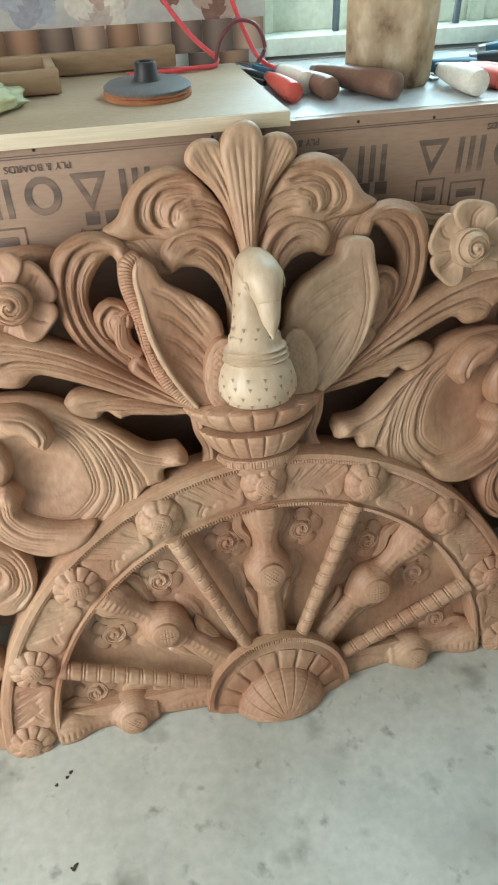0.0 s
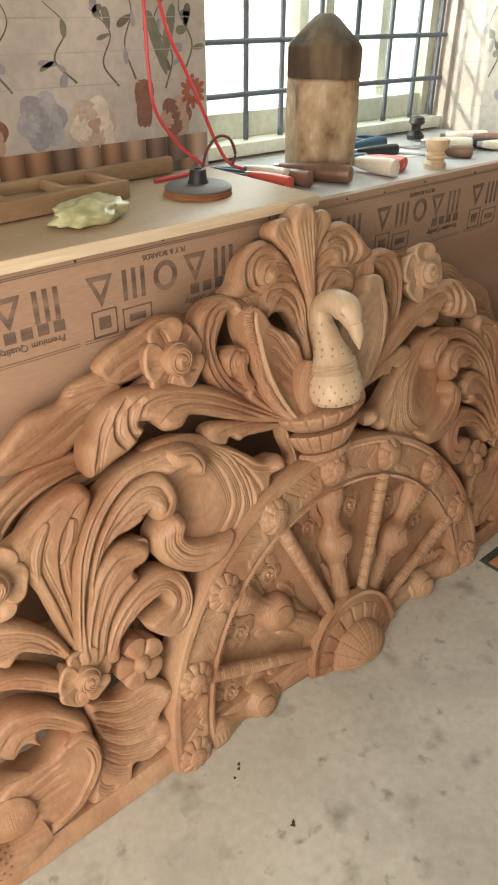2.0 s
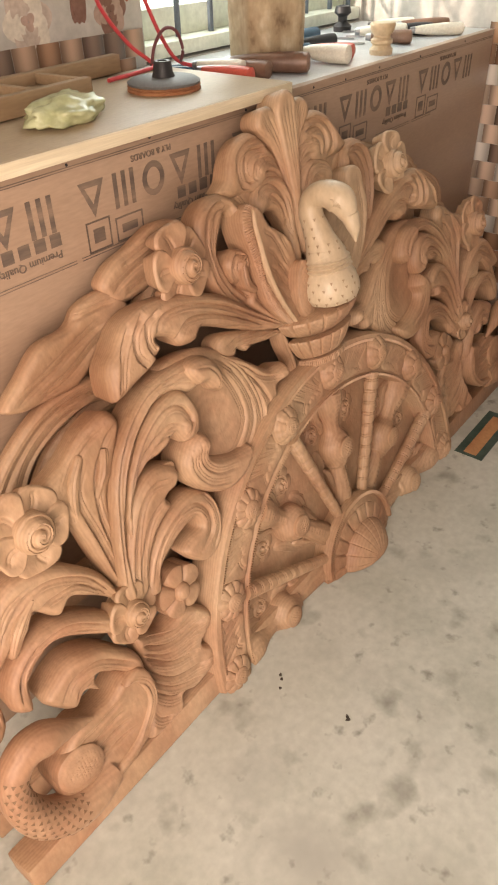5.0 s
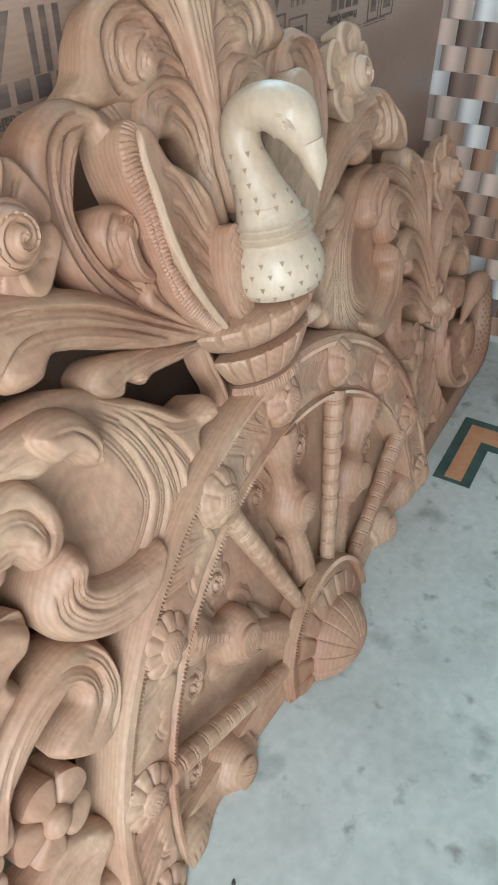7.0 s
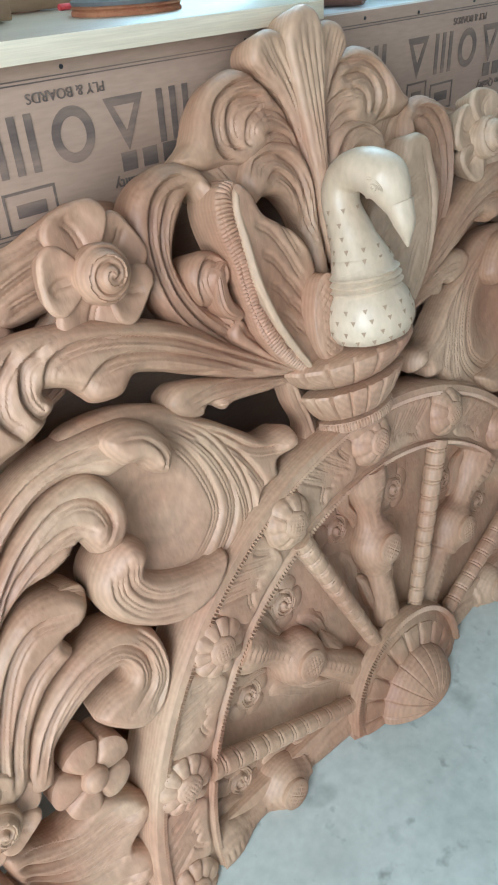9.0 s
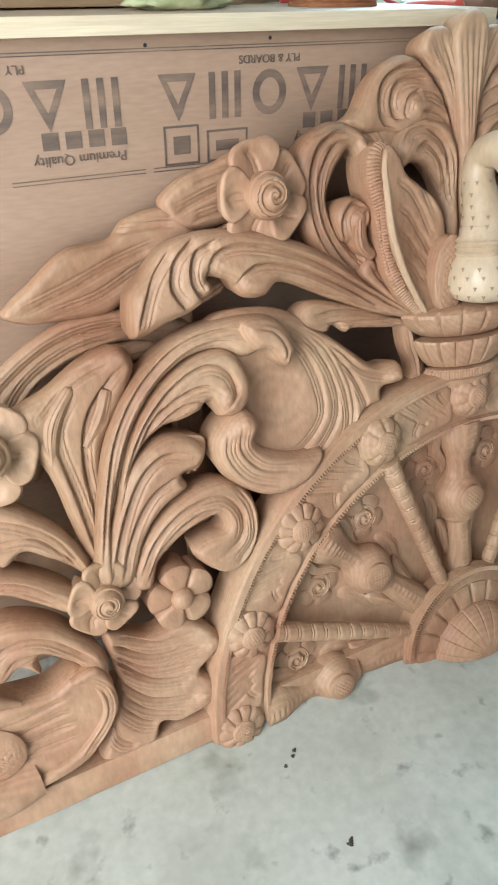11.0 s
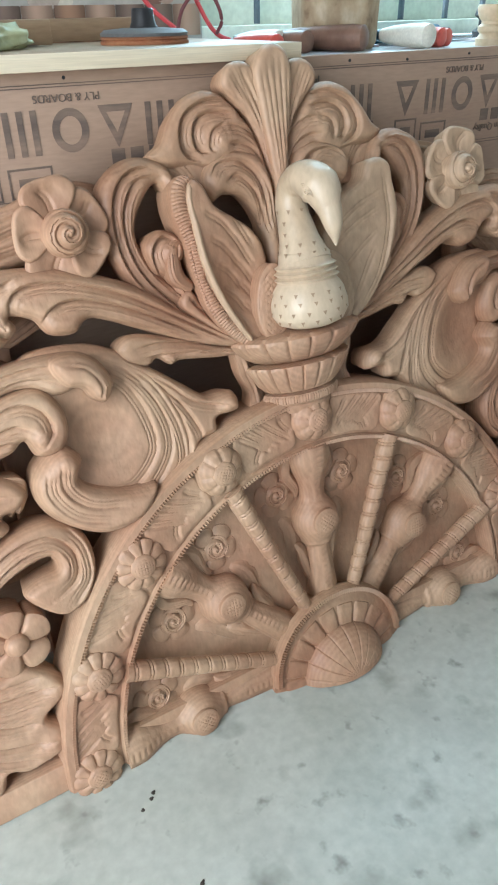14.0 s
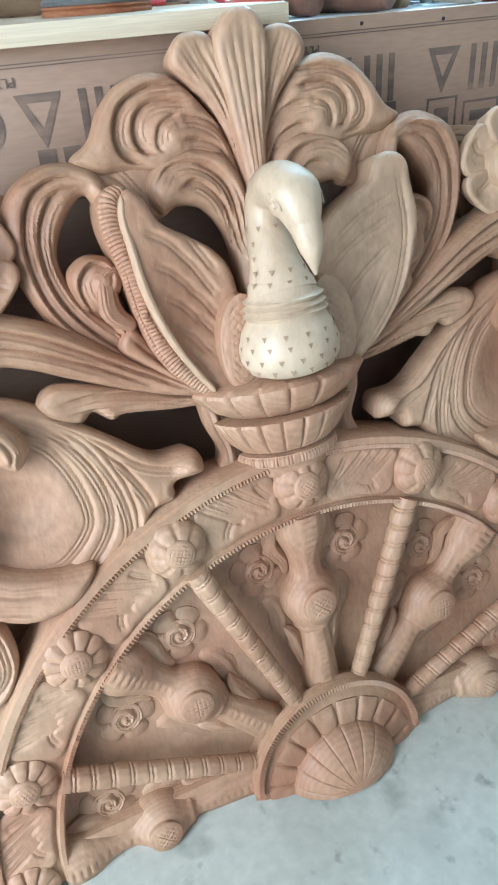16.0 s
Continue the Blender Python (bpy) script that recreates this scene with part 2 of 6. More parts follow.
def tube(pts, radii, n=24, k=12, flat=1.0):
    c = spline(pts, n)
    r = np.interp(np.linspace(0, 1, n), np.linspace(0, 1, len(radii)), radii)
    tan = np.gradient(c, axis=0)
    tan /= np.linalg.norm(tan, axis=1)[:, None]
    ref = np.array([0.3, 0.2, 0.93])
    rows = []
    for i in range(n):
        a = np.cross(tan[i], ref)
        a /= np.linalg.norm(a)
        b = np.cross(tan[i], a)
        rows.append([tuple(c[i] + r[i] * (math.cos(g) * a + math.sin(g) * b * flat)) for g in np.linspace(0, math.tau, k, endpoint=False)])
    return grid(rows, True, True)


def frond(pts, widths, w=0.035, dome=0.012, flutes=4, groove=0.003, back=-0.012, curl=None, lobes=0, lobe=0.25, ribs=0, lift=0.0, tilt=0.0, tip=0.10, root=0.03, saw=None, channel=0.27, veins=0):
    """A carved leaf that follows a curve in the panel's plane: fluted along its length, domed across, with an optional spiral tip (radius, turns, side)."""
    length = sum(math.dist(a, b) for a, b in zip(pts, pts[1:]))
    c = spline(pts, max(14, int(length / 0.0042), ribs * 7, veins * 50))
    hw = np.interp(np.linspace(0, 1, len(c)), np.linspace(0, 1, len(widths)), widths)
    if curl:
        r0, turns, side = curl
        d = c[-1] - c[-2]
        ang = math.atan2(d[1], d[0])
        p, more, mw, steps = c[-1].copy(), [], [], max(10, int(22 * turns))
        for i in range(steps):
            q = (i + 1) / steps
            r = r0 * (1 - 0.72 * q)
            da = turns * math.tau / steps
            ang += side * da
            p = p + r * da * np.array([math.cos(ang), math.sin(ang)])
            more.append(p.copy())
            mw.append(hw[-1] * (1 - 0.55 * q))
        c, hw = np.vstack([c, more]), np.concatenate([hw, mw])
    n = len(c)
    s = np.linspace(0, 1, n)
    tan = np.gradient(c, axis=0)
    tan /= np.linalg.norm(tan, axis=1)[:, None] + 1e-9
    nor = np.stack([-tan[:, 1], tan[:, 0]], 1)
    hw = hw * np.sqrt(np.clip(1 - np.clip((s - (1 - tip)) / tip, 0, 0.995) ** 2, 0, 1)) * np.sqrt(np.clip(1 - np.clip((root - s) / max(root, 1e-6), 0, 0.98) ** 2, 0, 1))
    if lobes:
        hw = hw * (1 + lobe * (np.abs(np.sin(math.pi * lobes * s)) ** 0.6 - 0.7))
    rng = random.Random(int(abs(pts[0][0]) * 9e5 + abs(pts[-1][1]) * 7e5))
    gouges = max(2, flutes - 1)
    m = 12 * gouges + 1
    t = np.linspace(-1, 1, m)
    top = hw.max()
    rel = (hw / top)[:, None]
    side = curl[2] if curl else 1 if rng.random() < 0.5 else -1
    cuts, deep = saw if saw else (max(2, round(length / 0.036)), 0.0 if curl else 0.20)
    frac = (s * cuts + 0.15) % 1.0
    edge = np.where(t[None, :] * side > 0, 1 - deep * (1 - np.sin(math.pi * frac) ** 0.55)[:, None], 1.0) * np.ones((n, m))
    # a leaning, gently domed face, cut by hollow gouges that meet in sharp ridges
    z = w + lift * s[:, None] ** 2 + dome * rel * (1 - 0.75 * t[None, :] ** 2) - dome * 0.55 * (1 - rel) - 0.35 * dome * rel * side * t[None, :]
    ridge = np.concatenate([[-1.0], np.sort([-1 + 2 * (k + rng.uniform(-0.22, 0.22)) / gouges for k in range(1, gouges)]), [1.0]])
    which = np.clip(np.searchsorted(ridge, t, side="right") - 1, 0, gouges - 1)
    mid, half = (ridge[which] + ridge[which + 1]) / 2, (ridge[which + 1] - ridge[which]) / 2
    hollow = 1 - ((t - mid) / half) ** 2
    depth = hw[:, None] * half[None, :] * channel
    z = z - depth * hollow[None, :] * np.clip(np.sin(math.pi * np.clip(s * 0.92 + 0.05, 0, 1)), 0.25, 1)[:, None]
    # fine veins scratched along the gouges
    for k in list(range(gouges)) * 2:
        lo, hi = rng.uniform(0.05, 0.55), rng.uniform(0.65, 1.0)
        at = (ridge[k] + ridge[k + 1]) / 2 + rng.uniform(-0.34, 0.34) * (ridge[k + 1] - ridge[k])
        fade = np.clip((s - lo) / 0.1, 0, 1) * np.clip((hi - s) / 0.1, 0, 1)
        z = z - 0.34 * groove * fade[:, None] * np.exp(-((t[None, :] - at) / (0.16 / gouges)) ** 2)
    z = z - 1.2 * groove * rel * np.exp(-(np.minimum(frac, 1 - frac) / 0.09) ** 2)[:, None] * np.clip(t[None, :] * side, 0, 1) * (deep > 0)
    z = z - 0.0022 * (np.abs(t[None, :]) > 0.999)
    z = z + tilt * t[None, :]
    for k in range(veins):
        at = (k + 1.0) / (veins + 1.2) + 0.10 * t[None, :] ** 2 - 0.10 * t[None, :]
        long = np.clip(1.3 - np.abs((t[None, :] + 0.15) / 0.45), 0, 1)
        z = z - groove * long * (np.exp(-((s[:, None] - at) / 0.010) ** 2) + 0.6 * np.exp(-((s[:, None] - at - 0.028) / 0.007) ** 2))
    if ribs:
        z = z - groove * 0.8 * (0.5 + 0.5 * np.cos(math.tau * ribs * s[:, None] + 2.5 * np.abs(t[None, :]))) ** 3
    x = c[:, :1] + nor[:, :1] * hw[:, None] * t[None, :] * edge
    y = c[:, 1:2] + nor[:, 1:2] * hw[:, None] * t[None, :] * edge
    rows = []
    for i in range(n):
        row = [(x[i, j], y[i, j], z[i, j]) for j in range(m)]
        low = [(c[i, 0] + nor[i, 0] * hw[i] * 0.82 * k, c[i, 1] + nor[i, 1] * hw[i] * 0.82 * k, back) for k in (1, -1)]
        rows.append(row + low)
    return grid(rows, True, True)


def loop(pts, n):
    """Points evenly along a smooth closed curve through pts."""
    p = np.array(pts, float)
    c = spline([tuple(q) for q in np.vstack([p[-2:], p, p[:3]])], 12 * n)
    a, b = np.argmin(np.linalg.norm(c[:6 * n] - p[0], axis=1)), 6 * n + np.argmin(np.linalg.norm(c[6 * n:] - p[0], axis=1))
    c = c[a:b]
    return c[np.linspace(0, len(c), n, endpoint=False).astype(int)]


def near_line(q, line, closed=False):
    """Distance of every point of q from a line, the side it lies on, and the nearest place."""
    a = line
    b = np.roll(line, -1, axis=0) if closed else line[1:]
    a = a if closed else line[:-1]
    d = b - a
    t = np.clip(np.einsum("ijk,jk->ij", q[:, None] - a[None], d) / (np.sum(d * d, axis=1) + 1e-12)[None], 0, 1)
    foot = a[None] + t[..., None] * d[None]
    off = q[:, None] - foot
    dist = np.sqrt(np.sum(off ** 2, axis=2))
    k = np.argmin(dist, axis=1)
    i = np.arange(len(q))
    o, dd = off[i, k], d[k]
    side = np.sign(dd[:, 0] * o[:, 1] - dd[:, 1] * o[:, 0])
    return dist[i, k], side, foot[i, k], (k + t[i, k]) / len(d)


def relief(outline, w, dome, edge=0.02, cuts=(), swell=(), slope=(0, 0), back=-0.012, res=0.0016, wide=0.0075, hair=2, power=0.7, taper=0.005):
    """A carved leaf or shell from its outline: a rounded edge, gouges that follow lines (points, depth), each with a steep and an easy side
    and hairline chisel marks beside it, and soft swellings or hollows (u, v, radius, height)."""
    line = loop(outline, 30 * len(outline) // 2)
    lo, hi = line.min(axis=0) - res, line.max(axis=0) + res
    nu, nv = int((hi[0] - lo[0]) / res) + 2, int((hi[1] - lo[1]) / res) + 2
    gu, gv = np.meshgrid(lo[0] + res * np.arange(nu), lo[1] + res * np.arange(nv), indexing="ij")
    q = np.stack([gu.ravel(), gv.ravel()], 1)
    a, b = line, np.roll(line, -1, axis=0)
    hit = ((a[None, :, 1] > q[:, None, 1]) != (b[None, :, 1] > q[:, None, 1])) & (q[:, None, 0] < (b - a)[None, :, 0] * (q[:, None, 1] - a[None, :, 1]) / ((b - a)[None, :, 1] + 1e-12) + a[None, :, 0])
    inside = hit.sum(axis=1) % 2 == 1
    dist, _, foot, along = near_line(q, line, True)
    sd = np.where(inside, dist, -dist)
    keep = sd > -0.6 * res
    grid_ok = keep.reshape(nu, nv)
    cell = grid_ok[:-1, :-1] & grid_ok[1:, :-1] & grid_ok[1:, 1:] & grid_ok[:-1, 1:]
    ci, cj = np.nonzero(cell)
    quad = np.stack([ci * nv + cj, (ci + 1) * nv + cj, (ci + 1) * nv + cj + 1, ci * nv + cj + 1], 1)
    count = np.bincount(quad.ravel(), minlength=nu * nv)
    rim = (count > 0) & (count < 4)
    run = np.roll(line, -4, axis=0) - np.roll(line, 4, axis=0)
    turn = 1.0 if np.sum(line[:, 0] * np.roll(line[:, 1], -1) - np.roll(line[:, 0], -1) * line[:, 1]) > 0 else -1.0
    inward = turn * np.stack([-run[:, 1], run[:, 0]], 1) / (np.linalg.norm(run, axis=1)[:, None] + 1e-9)
    lean = inward[np.clip((along * len(line)).astype(int), 0, len(line) - 1)]
    q[rim] = foot[rim]
    sd = np.where(rim, 0, sd)
    e = np.clip(sd / (0.72 * edge), 0, 1)
    z = w + 0.85 * dome * ((1 - (1 - e) ** 2) ** power - 1.0)
    mid = line.mean(axis=0)
    z = z + slope[0] * (q[:, 0] - mid[0]) + slope[1] * (q[:, 1] - mid[1])
    for u, v, r, h in swell:
        z = z + h * np.exp(-((q[:, 0] - u) ** 2 + (q[:, 1] - v) ** 2) / r ** 2)
    for pts, depth in cuts:
        d, side, _, at = near_line(q, spline(pts, 30))
        fade = np.clip(np.minimum(at * 6 + 0.25, (1 - at) * 6 + 0.15), 0, 1)
        z = z - 1.2 * depth * fade * np.where(side > 0, np.exp(-d / wide), np.exp(-(d / 0.0022) ** 2))
        for k in range(1, hair + 1):
            z = z - 0.0016 * fade * np.exp(-((d * side - 0.0046 * k - 0.001) / 0.0012) ** 2)
    index = -np.ones(nu * nv, int)
    used = np.unique(quad)
    index[used] = np.arange(len(used))
    quad = index[quad]
    verts = [(q[i, 0], q[i, 1], z[i]) for i in used]
    edges = {}
    for f in quad.tolist():
        for x, y in zip(f, f[1:] + f[:1]):
            if (y, x) in edges:
                del edges[(y, x)]
            else:
                edges[(x, y)] = 1
    faces = [tuple(f) for f in quad.tolist()]
    low = {}
    for x, y in edges:
        for k in (x, y):
            if k not in low:
                low[k] = len(verts)
                verts.append((verts[k][0] + taper * lean[used[k], 0], verts[k][1] + taper * lean[used[k], 1], back))
        faces.append((y, x, low[x], low[y]))
    return verts, faces


def button(cu, cv, radius, height, w=0.0, back=-0.01, nr=9, nt=40, petals=0, cut=0.16, depth=0.0, spiral=0.0, cup=0.0, ax=1.0, ay=1.0, turn=0.0, hatch=0.0, lines=6):
    """A round carved relief: petals round the rim, a spiral step, a domed or cupped section."""
    rows = []
    for i in range(nr + 1):
        q = i / nr
        row = []
        for j in range(nt):
            a = math.tau * j / nt
            edge = 1 - cut * (1 - abs(math.cos(petals * a / 2)) ** 0.5) if petals else 1
            r = radius * q * edge
            h = height * math.sqrt(max(0.0, 1 - 0.96 * q * q)) - cup * math.exp(-(q / 0.35) ** 2)
            if petals:
                h -= depth * (1 - abs(math.cos(petals * a / 2))) ** 3 * min(1, q * 2.2)
            if spiral:
                k = (q * spiral - a / math.tau) % 1.0
                h -= depth * (math.exp(-((k - 0.5) / 0.16) ** 2) + 0.5 * k) * min(1, q * 5) * (1 - max(0.0, (q - 0.85) / 0.15))
            x, y = r * ax * math.cos(a), r * ay * math.sin(a)
            if hatch and q < 0.92:
                k = math.pi * lines / (2 * radius)
                h -= hatch * max(math.exp(-(math.sin(k * (x + y)) / 0.38) ** 2), math.exp(-(math.sin(k * (x - y)) / 0.38) ** 2))
            row.append((cu + x * math.cos(turn) - y * math.sin(turn), cv + x * math.sin(turn) + y * math.cos(turn), w + h))
        rows.append(row)
    rows.append([(p[0], p[1], back) for p in rows[-1]])
    return grid(rows, True, True)


def mirror(piece):
    return [(-p[0] + 0.012, p[1], p[2]) for p in piece[0]], [tuple(reversed(f)) for f in piece[1]]


def lettering(name, text, size, mat, parent, m, thick=0.0006):
    cu = bpy.data.curves.new(name, "FONT")
    cu.body, cu.size, cu.extrude, cu.align_x, cu.align_y = text, size, thick, "CENTER", "CENTER"
    tmp = bpy.data.objects.new(name, cu)
    scene.collection.objects.link(tmp)
    me = bpy.data.meshes.new_from_object(tmp.evaluated_get(bpy.context.evaluated_depsgraph_get()))
    bpy.data.objects.remove(tmp)
    me.materials.clear()
    me.materials.append(mat)
    ob = new(name, me)
    ob.parent, ob.matrix_local = parent, m
    return ob
# ---- the room ----
X_WALL, Y_WALL, TOP = 1.03, 0.40, 0.88
I4 = Matrix.Identity(4)


def structure(name, pieces, mat, label, category, sharp=38):
    return single(name, pieces, mat, I4, label, category, kind="structure", sharp=sharp)


floor = structure("floor", [box(-3.1, 1.13, -3.1, 0.6, -0.1, 0, 0)], FLOOR, "pale marble floor with grey stains", "floor")
structure("ceiling", [box(-3.1, 1.13, -3.1, 0.6, 2.7, 2.8, 0)], PLASTER, "plain white painted ceiling", "ceiling")
wall_east = structure("wall_east", [box(X_WALL, X_WALL + 0.1, -3.1, 0.5, 0, 2.7, 0)], TILE, "tiled wall with printed flowers above a woven dado", "wall")
WIN = (0.155, 1.015, 0.885, 2.0)
wall_north = structure("wall_north", [box(-1.7, WIN[0], Y_WALL, Y_WALL + 0.12, 0, 2.7, 0), box(WIN[1], X_WALL, Y_WALL, Y_WALL + 0.12, 0, 2.7, 0),
                       box(WIN[0], WIN[1], Y_WALL, Y_WALL + 0.12, 0, WIN[2] - 0.005, 0), box(WIN[0], WIN[1], Y_WALL, Y_WALL + 0.12, WIN[3], 2.7, 0)],
                       TILE, "tiled wall with printed flowers beside the window", "wall")
structure("wall_west", [box(-1.7, -1.6, -3.1, -1.75, 0, 2.7, 0), box(-1.7, -1.6, -0.55, 0.5, 0, 2.7, 0), box(-1.7, -1.6, -1.75, -0.55, 2.1, 2.7, 0)], PLASTER,
          "plain painted wall with an open doorway", "wall")
# unseen rear wall; its opening is added for the fill lamp
structure("wall_south", [box(0.4, 1.03, -3.1, -3.0, 0, 2.7, 0), box(-1.6, 0.4, -3.1, -3.0, 0, 0.9, 0), box(-1.6, 0.4, -3.1, -3.0, 2.3, 2.7, 0)],
          PLASTER, "unseen plain painted wall with an opening added for the fill light", "wall")

# bright hazy daylight outside the window
haze = bpy.data.materials.new("hazy_daylight")
haze.use_nodes = True
em = haze.node_tree.nodes.new("ShaderNodeEmission")
em.inputs[0].default_value, em.inputs[1].default_value = (0.72, 0.93, 1.0, 1), 3.2
haze.node_tree.links.new(em.outputs[0], haze.node_tree.nodes["Material Output"].inputs[0])
backdrop = structure("backdrop", [([(-2, 3.2, -1), (5, 3.2, -1), (5, 3.2, 1.9), (-2, 3.2, 1.9)], [(0, 1, 2, 3)])], haze, "bright hazy daylight outside the window", "backdrop")
backdrop.visible_shadow = False

# window: painted frame, open casement, iron grille
window = thing("window_1", I4, "cream painted window with a dark iron grille", "window", kind="structure")
for x0, x1 in ((WIN[0], WIN[0] + 0.03), (WIN[1] - 0.03, WIN[1]), (0.57, 0.60)):
    part("window_frame", [box(x0, x1, Y_WALL + 0.06, Y_WALL + 0.11, WIN[2], WIN[3])], FRAME, window)
part("window_sill", [box(WIN[0], WIN[1], Y_WALL + 0.005, Y_WALL + 0.12, WIN[2], WIN[2] + 0.028)], FRAME, window, "cream painted sill")
part("bottom_rail", [box(WIN[0] + 0.03, 0.57, Y_WALL + 0.07, Y_WALL + 0.10, WIN[2] + 0.028, WIN[2] + 0.085), box(0.60, WIN[1] - 0.03, Y_WALL + 0.07, Y_WALL + 0.10, WIN[2] + 0.028, WIN[2] + 0.085)], FRAME, window)
for z in (1.012, 1.117, 1.222, 1.327, 1.432, 1.537):
    part("grille_bar", [tube([(WIN[0], Y_WALL + 0.025, z), (0.4, Y_WALL + 0.025, z + 0.001), (WIN[1], Y_WALL + 0.025, z)], [0.006, 0.006], 6, 8)], IRON, window)
for x in (0.295, 0.405, 0.53, 0.66, 0.79, 0.905, 1.0):
    part("grille_bar", [tube([(x, Y_WALL + 0.035, WIN[2] + 0.03), (x, Y_WALL + 0.035, 1.3), (x, Y_WALL + 0.035, WIN[3])], [0.0065, 0.0065], 6, 8)], IRON, window)
casement = part("casement", [box(0.86, 0.90, Y_WALL + 0.13, Y_WALL + 0.5, WIN[2] + 0.03, WIN[2] + 0.10), box(0.86, 0.90, Y_WALL + 0.13, Y_WALL + 0.18, WIN[2] + 0.10, 1.9),
                             box(0.86, 0.90, Y_WALL + 0.45, Y_WALL + 0.5, WIN[2] + 0.10, 1.9)], FRAME, window, "open casement leaf")

# ---- counter ----
counter = thing("counter", I4, "long counter faced with brown printed plywood", "counter")
part("front_panel", [box(-1.595, 1.007, 0.0, 0.018, 0.0, TOP, 0.001)], PLY, counter, "brown plywood face with dark printing")
part("counter_top", [box(-1.595, 1.02, 0.019, Y_WALL - 0.002, TOP - 0.03, TOP - 0.002, 0.002)], STONE_TOP, counter, "dusty pale stone top")
part("end_panel", [box(0.989, 1.007, 0.019, Y_WALL - 0.01, 0, TOP - 0.031, 0.001)], PLY, counter)
sheet = single("plywood_sheet", [box(-1.58, 0.078, -0.022, 0.30, TOP, TOP + 0.019, 0.0015)], PLY_TOP, I4, "loose plywood sheet with a pale edge on the counter", "plywood sheet")
part("sheet_edge", [box(-1.58, 0.078, -0.0245, -0.0225, TOP + 0.0005, TOP + 0.0185, 0.0005)], PLY_EDGE, sheet, "pale sawn edge")

# ---- carved panel ----
LEAN_BACK = 13.0
panel = thing("carved_panel", pose(0, -0.23, 0.0, 90 - LEAN_BACK, 0, 0), "carved teak pediment with half wheel and bird, leaning on counter", "carved panel")
wood = CARVED
part("base_rail", [box(-0.872, 0.872, -0.004, 0.042, -0.022, 0.034, 0.003)], wood, panel, "plain bottom rail")


def both(name, piece, label=""):
    """The piece on one half of the panel and its mirror image on the other."""
    part(name, [piece], wood, panel, label)
    part(name, [mirror(piece)], wood, panel, label)


# half wheel: back board, rim, hub, spokes
R_IN, R_OUT = 0.372, 0.466


def ring(profile, n=120, a0=0.0, a1=math.pi, tooth=None):
    rows = []
    for j in range(n + 1):
        a = a0 + (a1 - a0) * j / n
        rows.append([((r * math.cos(a)), (r * math.sin(a)), w + (tooth(a, i) if tooth else 0)) for i, (r, w) in enumerate(profile)])
    return grid(rows, True, True)


part("wheel_board", [ring([(0.05, -0.01), (0.05, 0.012), (0.2, 0.012), (0.38, 0.012), (0.38, -0.01)], 60)], wood, panel, "recessed back of the half wheel")
part("wheel_rim", [ring([(R_IN, -0.015), (R_IN, 0.040), (R_IN + 0.003, 0.0465), (R_IN + 0.008, 0.0465), (R_IN + 0.011, 0.041), (R_IN + 0.03, 0.0435), (R_IN + 0.06, 0.0435), (R_OUT - 0.016, 0.041),
                         (R_OUT - 0.013, 0.049), (R_OUT - 0.004, 0.048), (R_OUT, 0.040), (R_OUT + 0.001, -0.015)])], wood, panel, "broad carved rim")
for r, w, k, name in ((R_IN + 0.0055, 0.046, 260, "inner_beading"), (R_OUT - 0.0150, 0.0475, 330, "outer_beading")):
    bead = ring([(r - 0.004, w - 0.003), (r - 0.0025, w + 0.0015), (r + 0.0025, w + 0.0015), (r + 0.004, w - 0.003)], k * 2, tooth=lambda a, i: 0.0016 * (1 if round(a / math.pi * k * 2) % 2 else -1) if i in (1, 2) else 0)
    part(name, [bead], wood, panel)

for k in range(9):
    a = math.pi * k / 8
    cu, cv = 0.4235 * math.cos(a), 0.4235 * math.sin(a)
    cv = max(cv, 0.012)
    round_bud = k in (2, 3, 4, 5)
    petal = button(cu, cv, 0.037, 0.026, 0.040, 0.03, 12, 72, 8, 0.05, 0.0035, turn=a) if round_bud else button(cu, cv, 0.037, 0.013, 0.045, 0.03, 12, 72, 10, 0.07, 0.004, turn=a)
    flower = part("rim_flower", [petal], wood, panel)
    part("flower_eye", [button(cu, cv, 0.018, 0.009, 0.0605 if round_bud else 0.0545, 0.05, 14, 44, turn=a, hatch=0.0010)], wood, flower)
    # shallow fans of leaves on the rim between the flowers
    if k < 8:
        mid, way = a + math.pi / 16, 1 if k < 4 else -1
        polar = lambda pts: [(r * math.cos(mid + way * g), r * math.sin(mid + way * g)) for r, g in pts]
        lines = [polar([(0.446, q), (0.436, q + 0.018), (0.420, q + 0.050), (0.402, q + 0.095)]) for q in (-0.098, -0.066, -0.034, 0.0)]
        lines += [polar([(0.392, -0.06), (0.402, -0.045), (0.408, -0.02), (0.400, 0.0)]), polar([(0.440, 0.06), (0.428, 0.072), (0.412, 0.098)])]
        spray = relief(polar([(0.389, -0.105), (0.388, 0.0), (0.389, 0.105), (0.418, 0.118), (0.446, 0.105), (0.447, 0.0), (0.446, -0.105), (0.418, -0.118)]), 0.0465, 0.0025, 0.008, [(q, 0.0026) for q in lines], back=0.03, wide=0.007, hair=1)
        part("rim_leaf", [spray], wood, panel)


